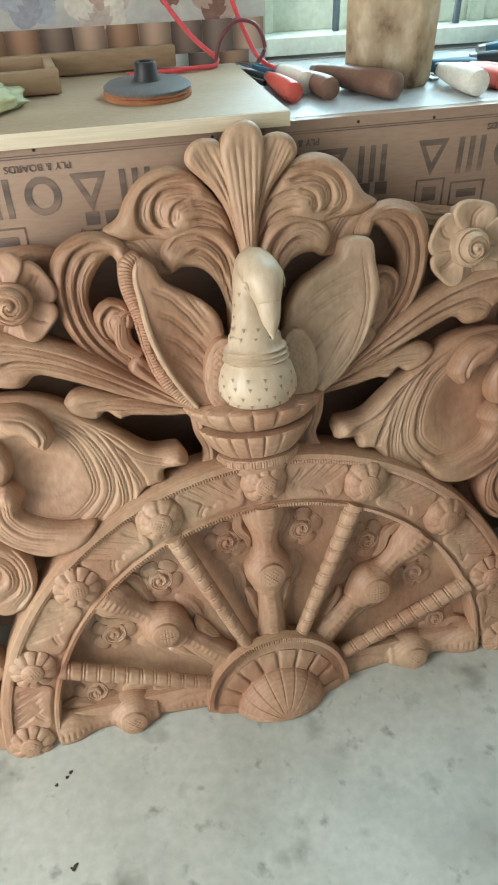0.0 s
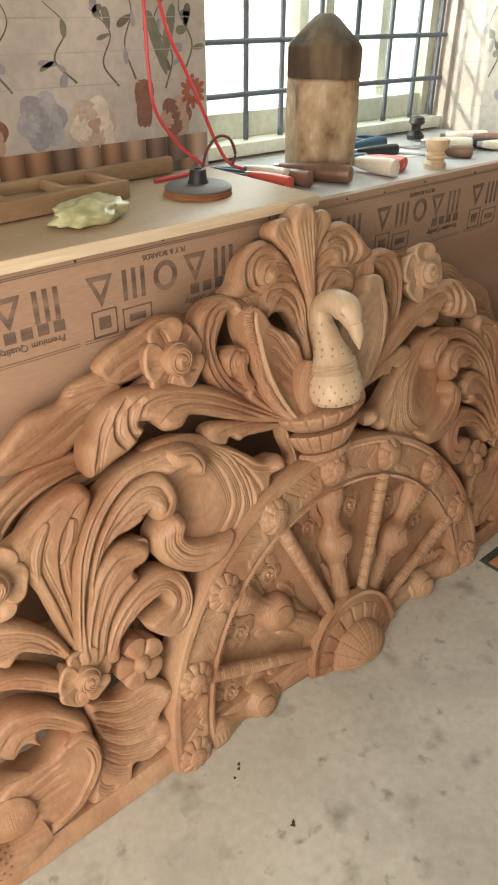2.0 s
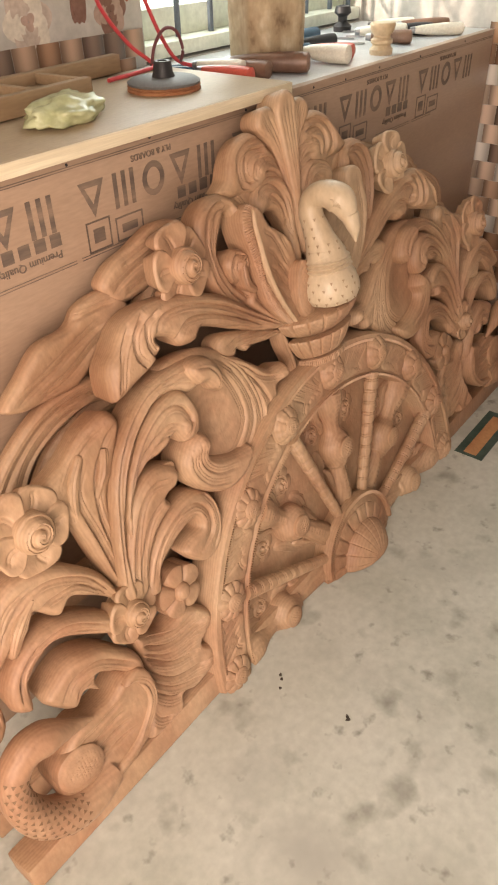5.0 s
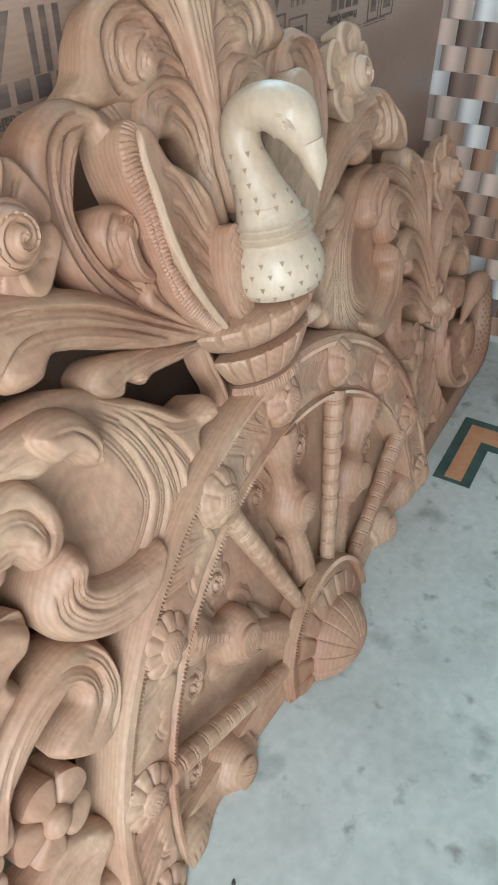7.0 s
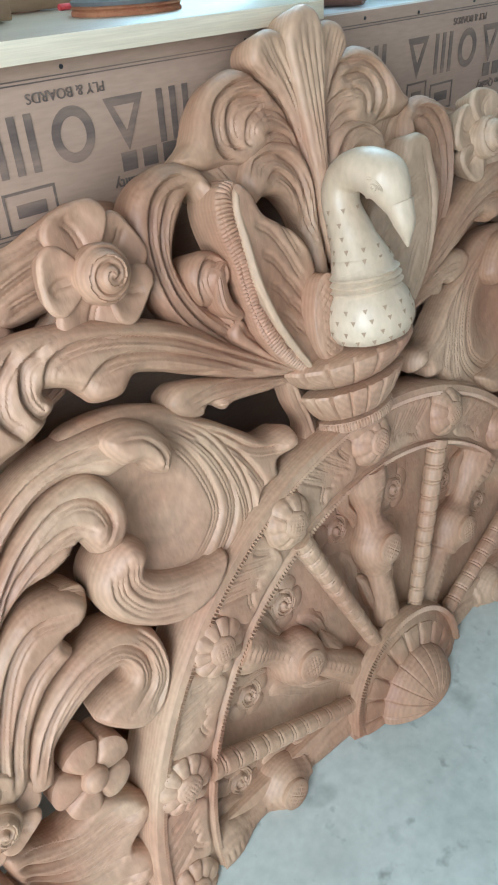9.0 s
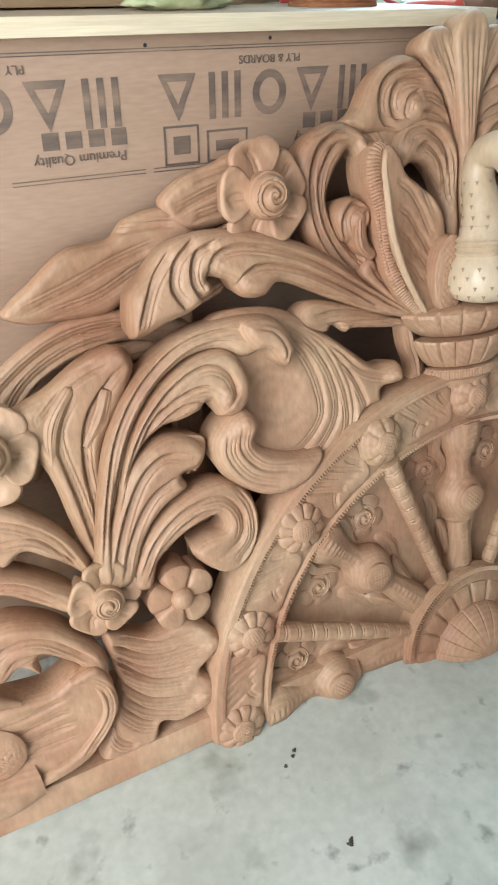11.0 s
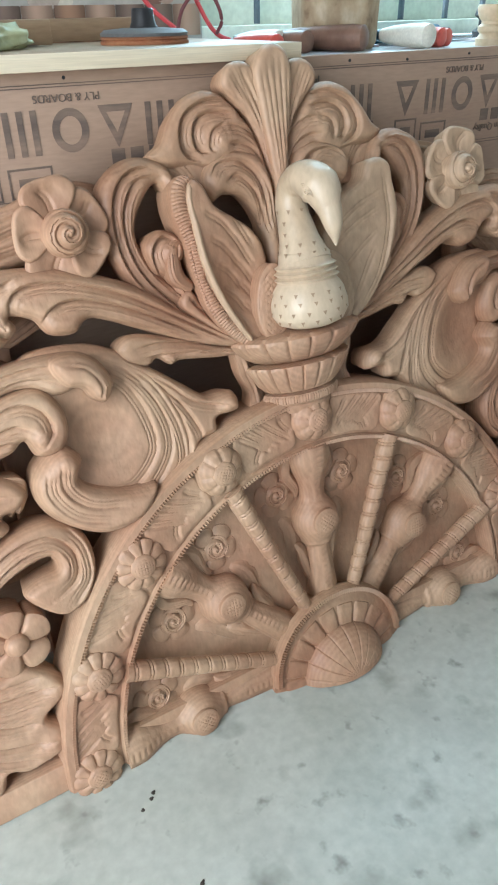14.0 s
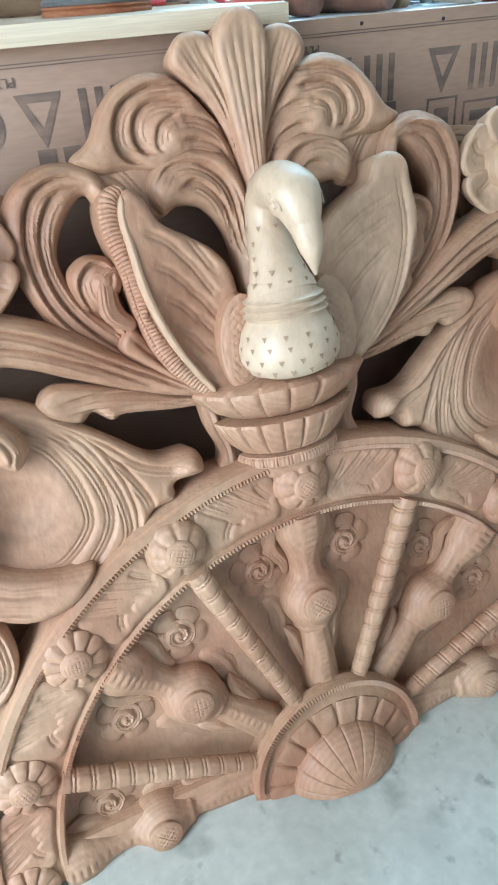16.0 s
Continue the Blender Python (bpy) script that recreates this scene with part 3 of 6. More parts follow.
def half_dome(radius, height, w0, petals, depth, back=0.0, inner=0.0, nr=12, nt=90, power=0.5, fine=2):
    rows = []
    for i in range(nr + 1):
        q = inner + (1 - inner) * i / nr
        row = []
        for j in range(nt + 1):
            a = math.pi * j / nt
            g = abs(math.cos(petals * a))
            h = height * max(0.0, 1 - q ** 2 * 0.97) ** power - depth * (1 - g) ** fine * min(1, q * 1.5)
            row.append((radius * q * math.cos(a), radius * q * math.sin(a) - 0.012, w0 + h))
        rows.append(row)
    rows.append([(p[0], p[1], back) for p in rows[-1]])
    return grid(rows, False, False)


def closed_half(piece, nt):
    v, f = piece
    m = nt + 1
    n = len(v) // m
    left = [i * m for i in range(n)]
    right = [i * m + nt for i in range(n)]
    return v, f + [tuple(left + right[::-1])]


hub = part("hub", [closed_half(half_dome(0.128, 0.016, 0.044, 30, 0.002), 90)], wood, panel, "half-round hub with gadroons")
part("hub_ring", [closed_half(half_dome(0.110, 0.014, 0.052, 9, 0.007, 0.03, nt=180, fine=4), 180)], wood, hub)
part("hub_dome", [closed_half(half_dome(0.078, 0.044, 0.058, 9, 0.0022, 0.03, nr=18, nt=180, power=0.62, fine=6), 180)], wood, hub, "fluted central dome")
for k in range(7):
    g = math.pi * (k + 0.5) / 7
    part("hub_nick", [tube([(0.022 * math.cos(g), 0.018 * math.sin(g) - 0.010, 0.0998), (0.034 * math.cos(g), 0.030 * math.sin(g) - 0.010, 0.0965)], [0.0014, 0.0008], 6, 6)], wood, hub)
part("hub_beading", [ring([(0.117, 0.04), (0.119, 0.058), (0.126, 0.057), (0.129, 0.04)], 180, tooth=lambda a, i: 0.0015 * (1 if round(a / math.pi * 180) % 2 else -1) if i in (1, 2) else 0)], wood, hub)

for k in range(9):
    a = math.pi * k / 8
    lift = 0.010 if k in (0, 8) else 0.0
    m = pose(0, lift, 0, 0, 0, math.degrees(a))
    if k % 2 == 0:
        prof = [(0.026, 0.118), (0.024, 0.15), (0.022, 0.18), (0.020, 0.205), (0.026, 0.212), (0.027, 0.218), (0.031, 0.226), (0.037, 0.239), (0.039, 0.253), (0.036, 0.268), (0.028, 0.280),
                (0.022, 0.29), (0.021, 0.302), (0.023, 0.318), (0.029, 0.335), (0.034, 0.348), (0.036, 0.36), (0.036, 0.378)]
        line = spline([(h, r) for r, h in prof], 150)
        P = []
        for h, r in line:
            row = []
            for j in range(36):
                g = math.tau * j / 36
                off = (g - math.pi / 2 + math.pi) % math.tau - math.pi
                plain_part = 1.0 if h < 0.215 or h > 0.285 else 0.0
                q = r * (1 - plain_part * (0.10 * math.exp(-(off / 0.14) ** 2) * (0.5 + 0.5 * math.cos(math.tau * h / 0.0095)) ** 2 + 0.07 * math.exp(-((abs(off) - 0.55) / 0.10) ** 2)))
                row.append((h, q * math.cos(g), 0.020 + 0.95 * q * math.sin(g)))
            P.append(row)
        sp = grid(P, True, True)
        spoke = part("spoke", [moved(sp, m)], wood, panel, "baluster spoke with a ball")
        part("spoke_cap", [moved(button(0.254, 0, 0.022, 0.006, 0.0545, 0.045, 14, 48, hatch=0.0012), m)], wood, spoke)
        for side in (-1, 1):
            part("spoke_leaf", [moved(frond([(0.13, side * 0.012), (0.16, side * 0.020), (0.20, side * 0.030), (0.215, side * 0.040)], [0.004, 0.010, 0.012, 0.006], 0.020, 0.008, 2, 0.002, 0.005), m)], wood, spoke)
            part("spoke_leaf", [moved(frond([(0.37, side * 0.028), (0.34, side * 0.040), (0.31, side * 0.026), (0.29, side * 0.026)], [0.008, 0.012, 0.010, 0.005], 0.018, 0.008, 2, 0.002, 0.005), m)], wood, spoke)
    else:
        P, n = [], 180
        for i in range(n + 1):
            q = i / n
            x = 0.122 + (0.382 - 0.122) * q
            row = []
            for j in range(16):
                g = math.tau * j / 16
                tw = (q * 11 + 0.10 * math.cos(g)) % 1.0
                r = (0.0115 + 0.004 * q) * (1 - 0.13 * math.exp(-((tw - 0.5) / 0.055) ** 2) - 0.13 * math.exp(-((tw - 0.30) / 0.055) ** 2))
                row.append((x, r * math.cos(g), 0.040 + r * math.sin(g)))
            P.append(row)
        part("twisted_rod", [moved(grid(P, True, True), m)], wood, panel, "ringed turned rod")
# low swirling roses between the spokes
for k in range(8):
    a = math.pi * (k + 0.5) / 8
    cu, cv = 0.315 * math.cos(a), 0.315 * math.sin(a)
    rose = part("relief_rose", [button(cu, cv, 0.037, 0.006, 0.0125, 0.005, 9, 60, 5, 0.22, 0.003, turn=a)], wood, panel)
    part("rose_swirl", [button(cu, cv, 0.021, 0.008, 0.016, 0.012, 12, 44, spiral=1.8, depth=0.005, turn=a)], wood, rose)
    pts = [(0.15, 0.0), (0.19, 0.004), (0.24, -0.006), (0.275, 0.004)]
    part("relief_leaf", [moved(frond(pts, [0.004, 0.012, 0.018, 0.010], 0.012, 0.006, 3, 0.002, 0.005), pose(0, 0, 0, 0, 0, math.degrees(a)))], wood, panel)


def rosette(cu, cv, size, w, turn=0.0, far=None):
    """A rose: a coiled bud on a ring of broad, dished petals."""
    for mir in (False, True):
        f = mirror if mir else (lambda p: p)
        mat = far if mir and far else wood
        bud = part("rosette", [f(button(cu, cv, size * 0.50, size * 0.46, w - size * 0.12, 0.0, 26, 72, spiral=2.0, depth=size * 0.10))], mat, panel, "coiled rose bud")
        for i in range(5):
            a = turn + math.tau * i / 5
            reach = size * (1.06 + 0.10 * (i % 2))
            rim = [(0.22, -0.14), (0.62, -0.52), (0.92, -0.42), (1.0, -0.05), (0.94, 0.40), (0.64, 0.52), (0.22, 0.14)]
            at = [(cu + reach * (x * math.cos(a) - y * math.sin(a)), cv + reach * (x * math.sin(a) + y * math.cos(a))) for x, y in rim]
            hu, hv = cu + 0.66 * reach * math.cos(a), cv + 0.66 * reach * math.sin(a)
            p = relief(at, w - size * 0.22 + 0.0035 * (i % 3), 0.006, 0.006, [([(cu + reach * 0.35 * math.cos(a), cv + reach * 0.35 * math.sin(a)), (hu, hv), (cu + reach * 0.9 * math.cos(a + 0.15), cv + reach * 0.9 * math.sin(a + 0.15))], 0.0022)], [(hu, hv, size * 0.32, -size * 0.12)], back=0.008, wide=0.006, hair=1, taper=0.010)
            part("petal", [f(p)], mat, bud)


rosette(-0.304, 0.732, 0.054, 0.050, 0.5, SAPWOOD)
rosette(-0.670, 0.508, 0.056, 0.050, 0.9)
rosette(-0.575, 0.290, 0.044, 0.052, 0.2)

both("flower", button(-0.477, 0.250, 0.047, 0.007, 0.032, -0.01, 14, 90, 5, 0.24, 0.006, cup=0.006, turn=0.4), "five-petalled flower")
both("flower_eye", button(-0.477, 0.250, 0.016, 0.014, 0.034, 0.02, 7, 26))

# centre crest
C = 0.006
both("crest_scroll", relief([(-0.002, 0.745), (-0.012, 0.799), (-0.037, 0.838), (-0.061, 0.863), (-0.089, 0.872), (-0.120, 0.863), (-0.143, 0.842), (-0.158, 0.818), (-0.178, 0.803), (-0.155, 0.788), (-0.122, 0.786), (-0.090, 0.780), (-0.059, 0.790), (-0.032, 0.775), (-0.012, 0.735)],
                             0.026, 0.016, 0.020, [([(-0.055, 0.857), (-0.090, 0.858), (-0.121, 0.844), (-0.133, 0.819), (-0.126, 0.799), (-0.101, 0.790)], 0.0075), ([(-0.050, 0.842), (-0.085, 0.845), (-0.106, 0.836), (-0.113, 0.817), (-0.106, 0.802), (-0.091, 0.800)], 0.007),
                                            ([(-0.066, 0.832), (-0.086, 0.823), (-0.091, 0.807), (-0.085, 0.798)], 0.005), ([(-0.004, 0.760), (-0.018, 0.806), (-0.044, 0.826), (-0.072, 0.829)], 0.005), ([(-0.006, 0.750), (-0.024, 0.792), (-0.048, 0.806), (-0.070, 0.806)], 0.005)],
                             [(-0.145, 0.815, 0.02, 0.004), (-0.075, 0.818, 0.018, 0.006)]))
both("crest_scroll", relief([(-0.004, 0.640), (-0.006, 0.700), (-0.006, 0.752), (-0.020, 0.785), (-0.040, 0.796), (-0.066, 0.798), (-0.092, 0.791), (-0.108, 0.776), (-0.109, 0.755), (-0.098, 0.741), (-0.082, 0.747), (-0.057, 0.741), (-0.038, 0.719), (-0.029, 0.690), (-0.028, 0.645)],
                             0.031, 0.016, 0.018, [([(-0.016, 0.690), (-0.026, 0.758), (-0.055, 0.785), (-0.086, 0.784), (-0.104, 0.767)], 0.006), ([(-0.020, 0.690), (-0.034, 0.743), (-0.058, 0.768), (-0.080, 0.762)], 0.006), ([(-0.012, 0.690), (-0.016, 0.745), (-0.034, 0.776), (-0.060, 0.791)], 0.004)],
                             [(-0.095, 0.765, 0.014, 0.005)]))
both("crest_lobe", relief([(0.000, 0.735), (-0.015, 0.800), (-0.030, 0.832), (-0.046, 0.851), (-0.066, 0.873), (-0.059, 0.893), (-0.040, 0.900), (-0.021, 0.893), (-0.010, 0.860), (-0.004, 0.800)],
                           0.032, 0.010, 0.014, [([(0.000, 0.755), (-0.018, 0.815), (-0.060, 0.880)], 0.0028), ([(0.000, 0.765), (-0.017, 0.825), (-0.052, 0.892)], 0.0022), ([(0.000, 0.775), (-0.015, 0.835), (-0.041, 0.896)], 0.0028), ([(0.001, 0.785), (-0.012, 0.845), (-0.030, 0.893)], 0.0022)], wide=0.006, hair=1))
part("crest_lobe", [relief([(C - 0.006, 0.660), (C - 0.010, 0.740), (C - 0.017, 0.800), (C - 0.024, 0.850), (C - 0.028, 0.886), (C - 0.016, 0.909), (C + 0.004, 0.917), (C + 0.022, 0.908), (C + 0.028, 0.884), (C + 0.022, 0.846), (C + 0.014, 0.800), (C + 0.009, 0.740), (C + 0.006, 0.660)],
                           0.040, 0.012, 0.014, [([(C + x * 0.15, 0.700), (C + x * 0.55, 0.800), (C + x, 0.905 - abs(x) * 0.4)], 0.0022) for x in (-0.020, -0.010, 0.001, 0.011, 0.020)], wide=0.005, hair=0)], wood, panel, "fluted shell crest")
both("crest_leaf", relief([(-0.144, 0.768), (-0.158, 0.793), (-0.187, 0.804), (-0.216, 0.801), (-0.242, 0.784), (-0.254, 0.758), (-0.255, 0.725), (-0.245, 0.683), (-0.222, 0.642), (-0.185, 0.604), (-0.132, 0.566), (-0.082, 0.552), (-0.120, 0.598), (-0.159, 0.636), (-0.188, 0.663), (-0.206, 0.697), (-0.209, 0.724), (-0.194, 0.753), (-0.173, 0.772), (-0.163, 0.757), (-0.150, 0.757)],
                          0.032, 0.020, 0.022, [([(-0.100, 0.560), (-0.175, 0.612), (-0.225, 0.670), (-0.238, 0.730), (-0.224, 0.776), (-0.190, 0.791), (-0.160, 0.780)][::-1], 0.007), ([(-0.118, 0.575), (-0.190, 0.640), (-0.220, 0.690), (-0.223, 0.740), (-0.204, 0.774), (-0.176, 0.780)][::-1], 0.007),
                                         ([(-0.225, 0.790), (-0.196, 0.797), (-0.166, 0.788)], 0.003)], [(-0.158, 0.768, 0.012, 0.006)]))
both("crest_leaf", relief([(-0.108, 0.571), (-0.149, 0.616), (-0.172, 0.633), (-0.178, 0.655), (-0.199, 0.670), (-0.207, 0.702), (-0.187, 0.718), (-0.162, 0.711), (-0.153, 0.692), (-0.157, 0.678), (-0.172, 0.668), (-0.161, 0.655), (-0.150, 0.634), (-0.128, 0.600)],
                          0.038, 0.018, 0.016, [([(-0.120, 0.585), (-0.160, 0.628), (-0.188, 0.662), (-0.197, 0.692), (-0.182, 0.709), (-0.166, 0.700), (-0.168, 0.686)][::-1], 0.007), ([(-0.125, 0.590), (-0.150, 0.622), (-0.164, 0.645)][::-1], 0.005)], [(-0.172, 0.693, 0.010, 0.006)]))
both("crest_leaf", relief([(-0.090, 0.560), (-0.120, 0.590), (-0.140, 0.620), (-0.154, 0.642), (-0.168, 0.636), (-0.172, 0.618), (-0.150, 0.596), (-0.115, 0.566)], 0.036, 0.014, 0.012, [([(-0.100, 0.568), (-0.132, 0.598), (-0.158, 0.628)][::-1], 0.006)]))
both("crest_ground", relief([(-0.190, 0.800), (-0.140, 0.806), (-0.100, 0.800), (-0.088, 0.748), (-0.110, 0.738), (-0.132, 0.742), (-0.148, 0.766), (-0.168, 0.786)], 0.018, 0.006, 0.010, [([(-0.175, 0.796), (-0.140, 0.785), (-0.115, 0.752)], 0.003)]))
both("crest_ground", relief([(-0.085, 0.556), (-0.150, 0.602), (-0.215, 0.655), (-0.222, 0.690), (-0.200, 0.690), (-0.178, 0.660), (-0.150, 0.640), (-0.120, 0.610)], 0.018, 0.006, 0.010, [([(-0.100, 0.566), (-0.155, 0.615), (-0.205, 0.665)], 0.004)]))

# long branch from the bird's seat to the shoulder
both("branch_leaf", relief([(-0.080, 0.550), (-0.157, 0.605), (-0.225, 0.657), (-0.297, 0.689), (-0.355, 0.702), (-0.399, 0.703), (-0.433, 0.692), (-0.460, 0.667), (-0.482, 0.645), (-0.488, 0.601), (-0.470, 0.597), (-0.440, 0.607), (-0.404, 0.617), (-0.379, 0.636), (-0.385, 0.651),
                            (-0.360, 0.643), (-0.344, 0.622), (-0.314, 0.617), (-0.294, 0.630), (-0.267, 0.622), (-0.225, 0.601), (-0.152, 0.567)],
                           0.046, 0.024, 0.026, [([(-0.099, 0.556), (-0.174, 0.605), (-0.243, 0.649), (-0.307, 0.675), (-0.356, 0.682), (-0.382, 0.669), (-0.382, 0.642)], 0.009), ([(-0.120, 0.562), (-0.199, 0.609), (-0.260, 0.641), (-0.310, 0.656), (-0.340, 0.650), (-0.353, 0.632)], 0.009),
                                          ([(-0.372, 0.692), (-0.399, 0.680), (-0.408, 0.654), (-0.399, 0.632), (-0.385, 0.628)], 0.008), ([(-0.398, 0.697), (-0.424, 0.676), (-0.433, 0.646), (-0.418, 0.620)], 0.008), ([(-0.426, 0.690), (-0.450, 0.664), (-0.464, 0.640), (-0.478, 0.604)], 0.006),
                                          ([(-0.140, 0.568), (-0.205, 0.598), (-0.255, 0.616), (-0.292, 0.628)], 0.005)], wide=0.010))
both("branch_leaf", relief([(-0.078, 0.540), (-0.134, 0.563), (-0.194, 0.586), (-0.242, 0.599), (-0.266, 0.586), (-0.256, 0.564), (-0.228, 0.553), (-0.212, 0.560), (-0.195, 0.548), (-0.176, 0.550), (-0.118, 0.540)],
                           0.032, 0.016, 0.016, [([(-0.090, 0.547), (-0.150, 0.567), (-0.205, 0.580), (-0.245, 0.580)], 0.006), ([(-0.100, 0.545), (-0.160, 0.557), (-0.215, 0.565), (-0.240, 0.566)], 0.005)]))

# great scroll beside the wheel
both("great_scroll", relief([(-0.375, 0.604), (-0.306, 0.602), (-0.254, 0.575), (-0.211, 0.525), (-0.187, 0.466), (-0.191, 0.411), (-0.234, 0.364), (-0.290, 0.350), (-0.341, 0.358), (-0.384, 0.390), (-0.402, 0.429), (-0.392, 0.465), (-0.366, 0.487), (-0.371, 0.519), (-0.395, 0.569)],
                            0.034, 0.018, 0.030, [([(-0.302, 0.384), (-0.257, 0.391), (-0.219, 0.438), (-0.224, 0.497), (-0.257, 0.555), (-0.300, 0.585)], 0.0034), ([(-0.285, 0.366), (-0.212, 0.402), (-0.202, 0.458), (-0.228, 0.529), (-0.272, 0.573)], 0.0034), ([(-0.315, 0.405), (-0.278, 0.405), (-0.241, 0.442), (-0.243, 0.492), (-0.264, 0.540), (-0.300, 0.570)], 0.0042)],
                            [(-0.312, 0.490, 0.050, -0.016)]), "great scroll round a plain hollow field")
both("scroll_leaf", relief([(-0.580, 0.320), (-0.557, 0.431), (-0.534, 0.496), (-0.505, 0.538), (-0.468, 0.570), (-0.422, 0.593), (-0.371, 0.601), (-0.327, 0.597), (-0.314, 0.577), (-0.328, 0.555), (-0.355, 0.550), (-0.384, 0.566), (-0.424, 0.562), (-0.464, 0.537), (-0.497, 0.497), (-0.524, 0.440), (-0.544, 0.380), (-0.555, 0.310)],
                           0.048, 0.022, 0.020, [([(-0.571, 0.328), (-0.547, 0.427), (-0.524, 0.493), (-0.487, 0.544), (-0.435, 0.580), (-0.380, 0.590), (-0.337, 0.582)][::-1], 0.007), ([(-0.562, 0.325), (-0.538, 0.425), (-0.510, 0.489), (-0.472, 0.538), (-0.424, 0.571), (-0.375, 0.576), (-0.345, 0.564)][::-1], 0.007)]))
both("scroll_leaf", relief([(-0.547, 0.370), (-0.522, 0.458), (-0.492, 0.512), (-0.451, 0.547), (-0.404, 0.566), (-0.369, 0.562), (-0.350, 0.530), (-0.351, 0.499), (-0.368, 0.481), (-0.394, 0.484), (-0.404, 0.506), (-0.418, 0.497), (-0.441, 0.491), (-0.466, 0.487), (-0.495, 0.465), (-0.518, 0.430)],
                           0.050, 0.022, 0.018, [([(-0.532, 0.415), (-0.498, 0.486), (-0.457, 0.530), (-0.411, 0.552), (-0.380, 0.541), (-0.370, 0.515), (-0.384, 0.497)][::-1], 0.008), ([(-0.517, 0.440), (-0.482, 0.496), (-0.445, 0.521), (-0.412, 0.528), (-0.393, 0.518)][::-1], 0.007), ([(-0.500, 0.462), (-0.463, 0.499), (-0.426, 0.511), (-0.406, 0.502)][::-1], 0.006)],
                           [(-0.383, 0.507, 0.012, 0.008)]))
both("scroll_curl", relief([(-0.355, 0.597), (-0.324, 0.599), (-0.298, 0.582), (-0.284, 0.551), (-0.299, 0.529), (-0.316, 0.538), (-0.326, 0.553), (-0.345, 0.560), (-0.358, 0.580)], 0.062, 0.026, 0.022,
                           [([(-0.345, 0.588), (-0.318, 0.578), (-0.303, 0.555), (-0.306, 0.536)], 0.004), ([(-0.335, 0.594), (-0.307, 0.580), (-0.293, 0.555), (-0.299, 0.536)], 0.003)], wide=0.006, hair=1))
both("scroll_curl", relief([(-0.402, 0.466), (-0.366, 0.489), (-0.342, 0.467), (-0.350, 0.443), (-0.332, 0.425), (-0.291, 0.408), (-0.250, 0.402), (-0.268, 0.368), (-0.305, 0.354), (-0.345, 0.360), (-0.390, 0.394), (-0.410, 0.434)], 0.054, 0.030, 0.026,
                           [([(-0.390, 0.466), (-0.393, 0.432), (-0.368, 0.394), (-0.322, 0.372)], 0.003), ([(-0.373, 0.472), (-0.374, 0.435), (-0.348, 0.404), (-0.300, 0.388)], 0.003)], [(-0.362, 0.468, 0.02, 0.008)], wide=0.006, hair=2), "smooth turned-over roll")
both("scroll_leaf", relief([(-0.574, 0.305), (-0.552, 0.378), (-0.523, 0.438), (-0.489, 0.468), (-0.459, 0.476), (-0.432, 0.467), (-0.416, 0.446), (-0.427, 0.426), (-0.451, 0.420), (-0.447, 0.402), (-0.482, 0.383), (-0.511, 0.350), (-0.538, 0.296)],
                           0.046, 0.020, 0.020, [([(-0.560, 0.316), (-0.536, 0.381), (-0.507, 0.432), (-0.474, 0.454), (-0.440, 0.447)][::-1], 0.007), ([(-0.549, 0.308), (-0.525, 0.367), (-0.495, 0.407), (-0.458, 0.424)][::-1], 0.007)]))
both("scroll_leaf", relief([(-0.540, 0.292), (-0.511, 0.350), (-0.475, 0.381), (-0.434, 0.398), (-0.392, 0.395), (-0.361, 0.366), (-0.354, 0.317), (-0.374, 0.275), (-0.409, 0.262), (-0.440, 0.287), (-0.452, 0.312), (-0.429, 0.324), (-0.404, 0.329), (-0.411, 0.348), (-0.440, 0.345), (-0.470, 0.332), (-0.497, 0.310), (-0.514, 0.278)],
                           0.044, 0.022, 0.018, [([(-0.528, 0.300), (-0.496, 0.348), (-0.453, 0.376), (-0.407, 0.379), (-0.380, 0.348), (-0.383, 0.311), (-0.412, 0.295)][::-1], 0.007), ([(-0.520, 0.292), (-0.488, 0.335), (-0.445, 0.360), (-0.408, 0.360), (-0.394, 0.337)][::-1], 0.006), ([(-0.385, 0.388), (-0.366, 0.350), (-0.367, 0.305), (-0.395, 0.276)][::-1], 0.004)]))
both("scroll_leaf", relief([(-0.275, 0.580), (-0.227, 0.553), (-0.188, 0.522), (-0.155, 0.497), (-0.115, 0.493), (-0.108, 0.464), (-0.142, 0.460), (-0.147, 0.441), (-0.176, 0.432), (-0.199, 0.390), (-0.200, 0.448), (-0.222, 0.518)],
                           0.036, 0.018, 0.018, [([(-0.262, 0.564), (-0.213, 0.530), (-0.174, 0.493), (-0.125, 0.475)][::-1], 0.007), ([(-0.250, 0.552), (-0.203, 0.508), (-0.177, 0.461), (-0.172, 0.438)][::-1], 0.006), ([(-0.232, 0.530), (-0.200, 0.480), (-0.192, 0.430)][::-1], 0.004)], [(-0.125, 0.478, 0.012, 0.008)]))
both("scroll_leaf", relief([(-0.503, 0.594), (-0.486, 0.566), (-0.510, 0.523), (-0.540, 0.476), (-0.548, 0.417), (-0.550, 0.339), (-0.556, 0.296), (-0.582, 0.346), (-0.594, 0.399), (-0.604, 0.454), (-0.626, 0.514), (-0.632, 0.540), (-0.590, 0.558), (-0.545, 0.584)],
                           0.034, 0.018, 0.020, [([(-0.560, 0.320), (-0.563, 0.392), (-0.565, 0.469), (-0.550, 0.523), (-0.511, 0.566)][::-1], 0.007), ([(-0.570, 0.339), (-0.581, 0.426), (-0.591, 0.506), (-0.568, 0.548)][::-1], 0.006), ([(-0.600, 0.530), (-0.560, 0.560), (-0.520, 0.575)], 0.004)], [(-0.500, 0.580, 0.015, 0.006)]))

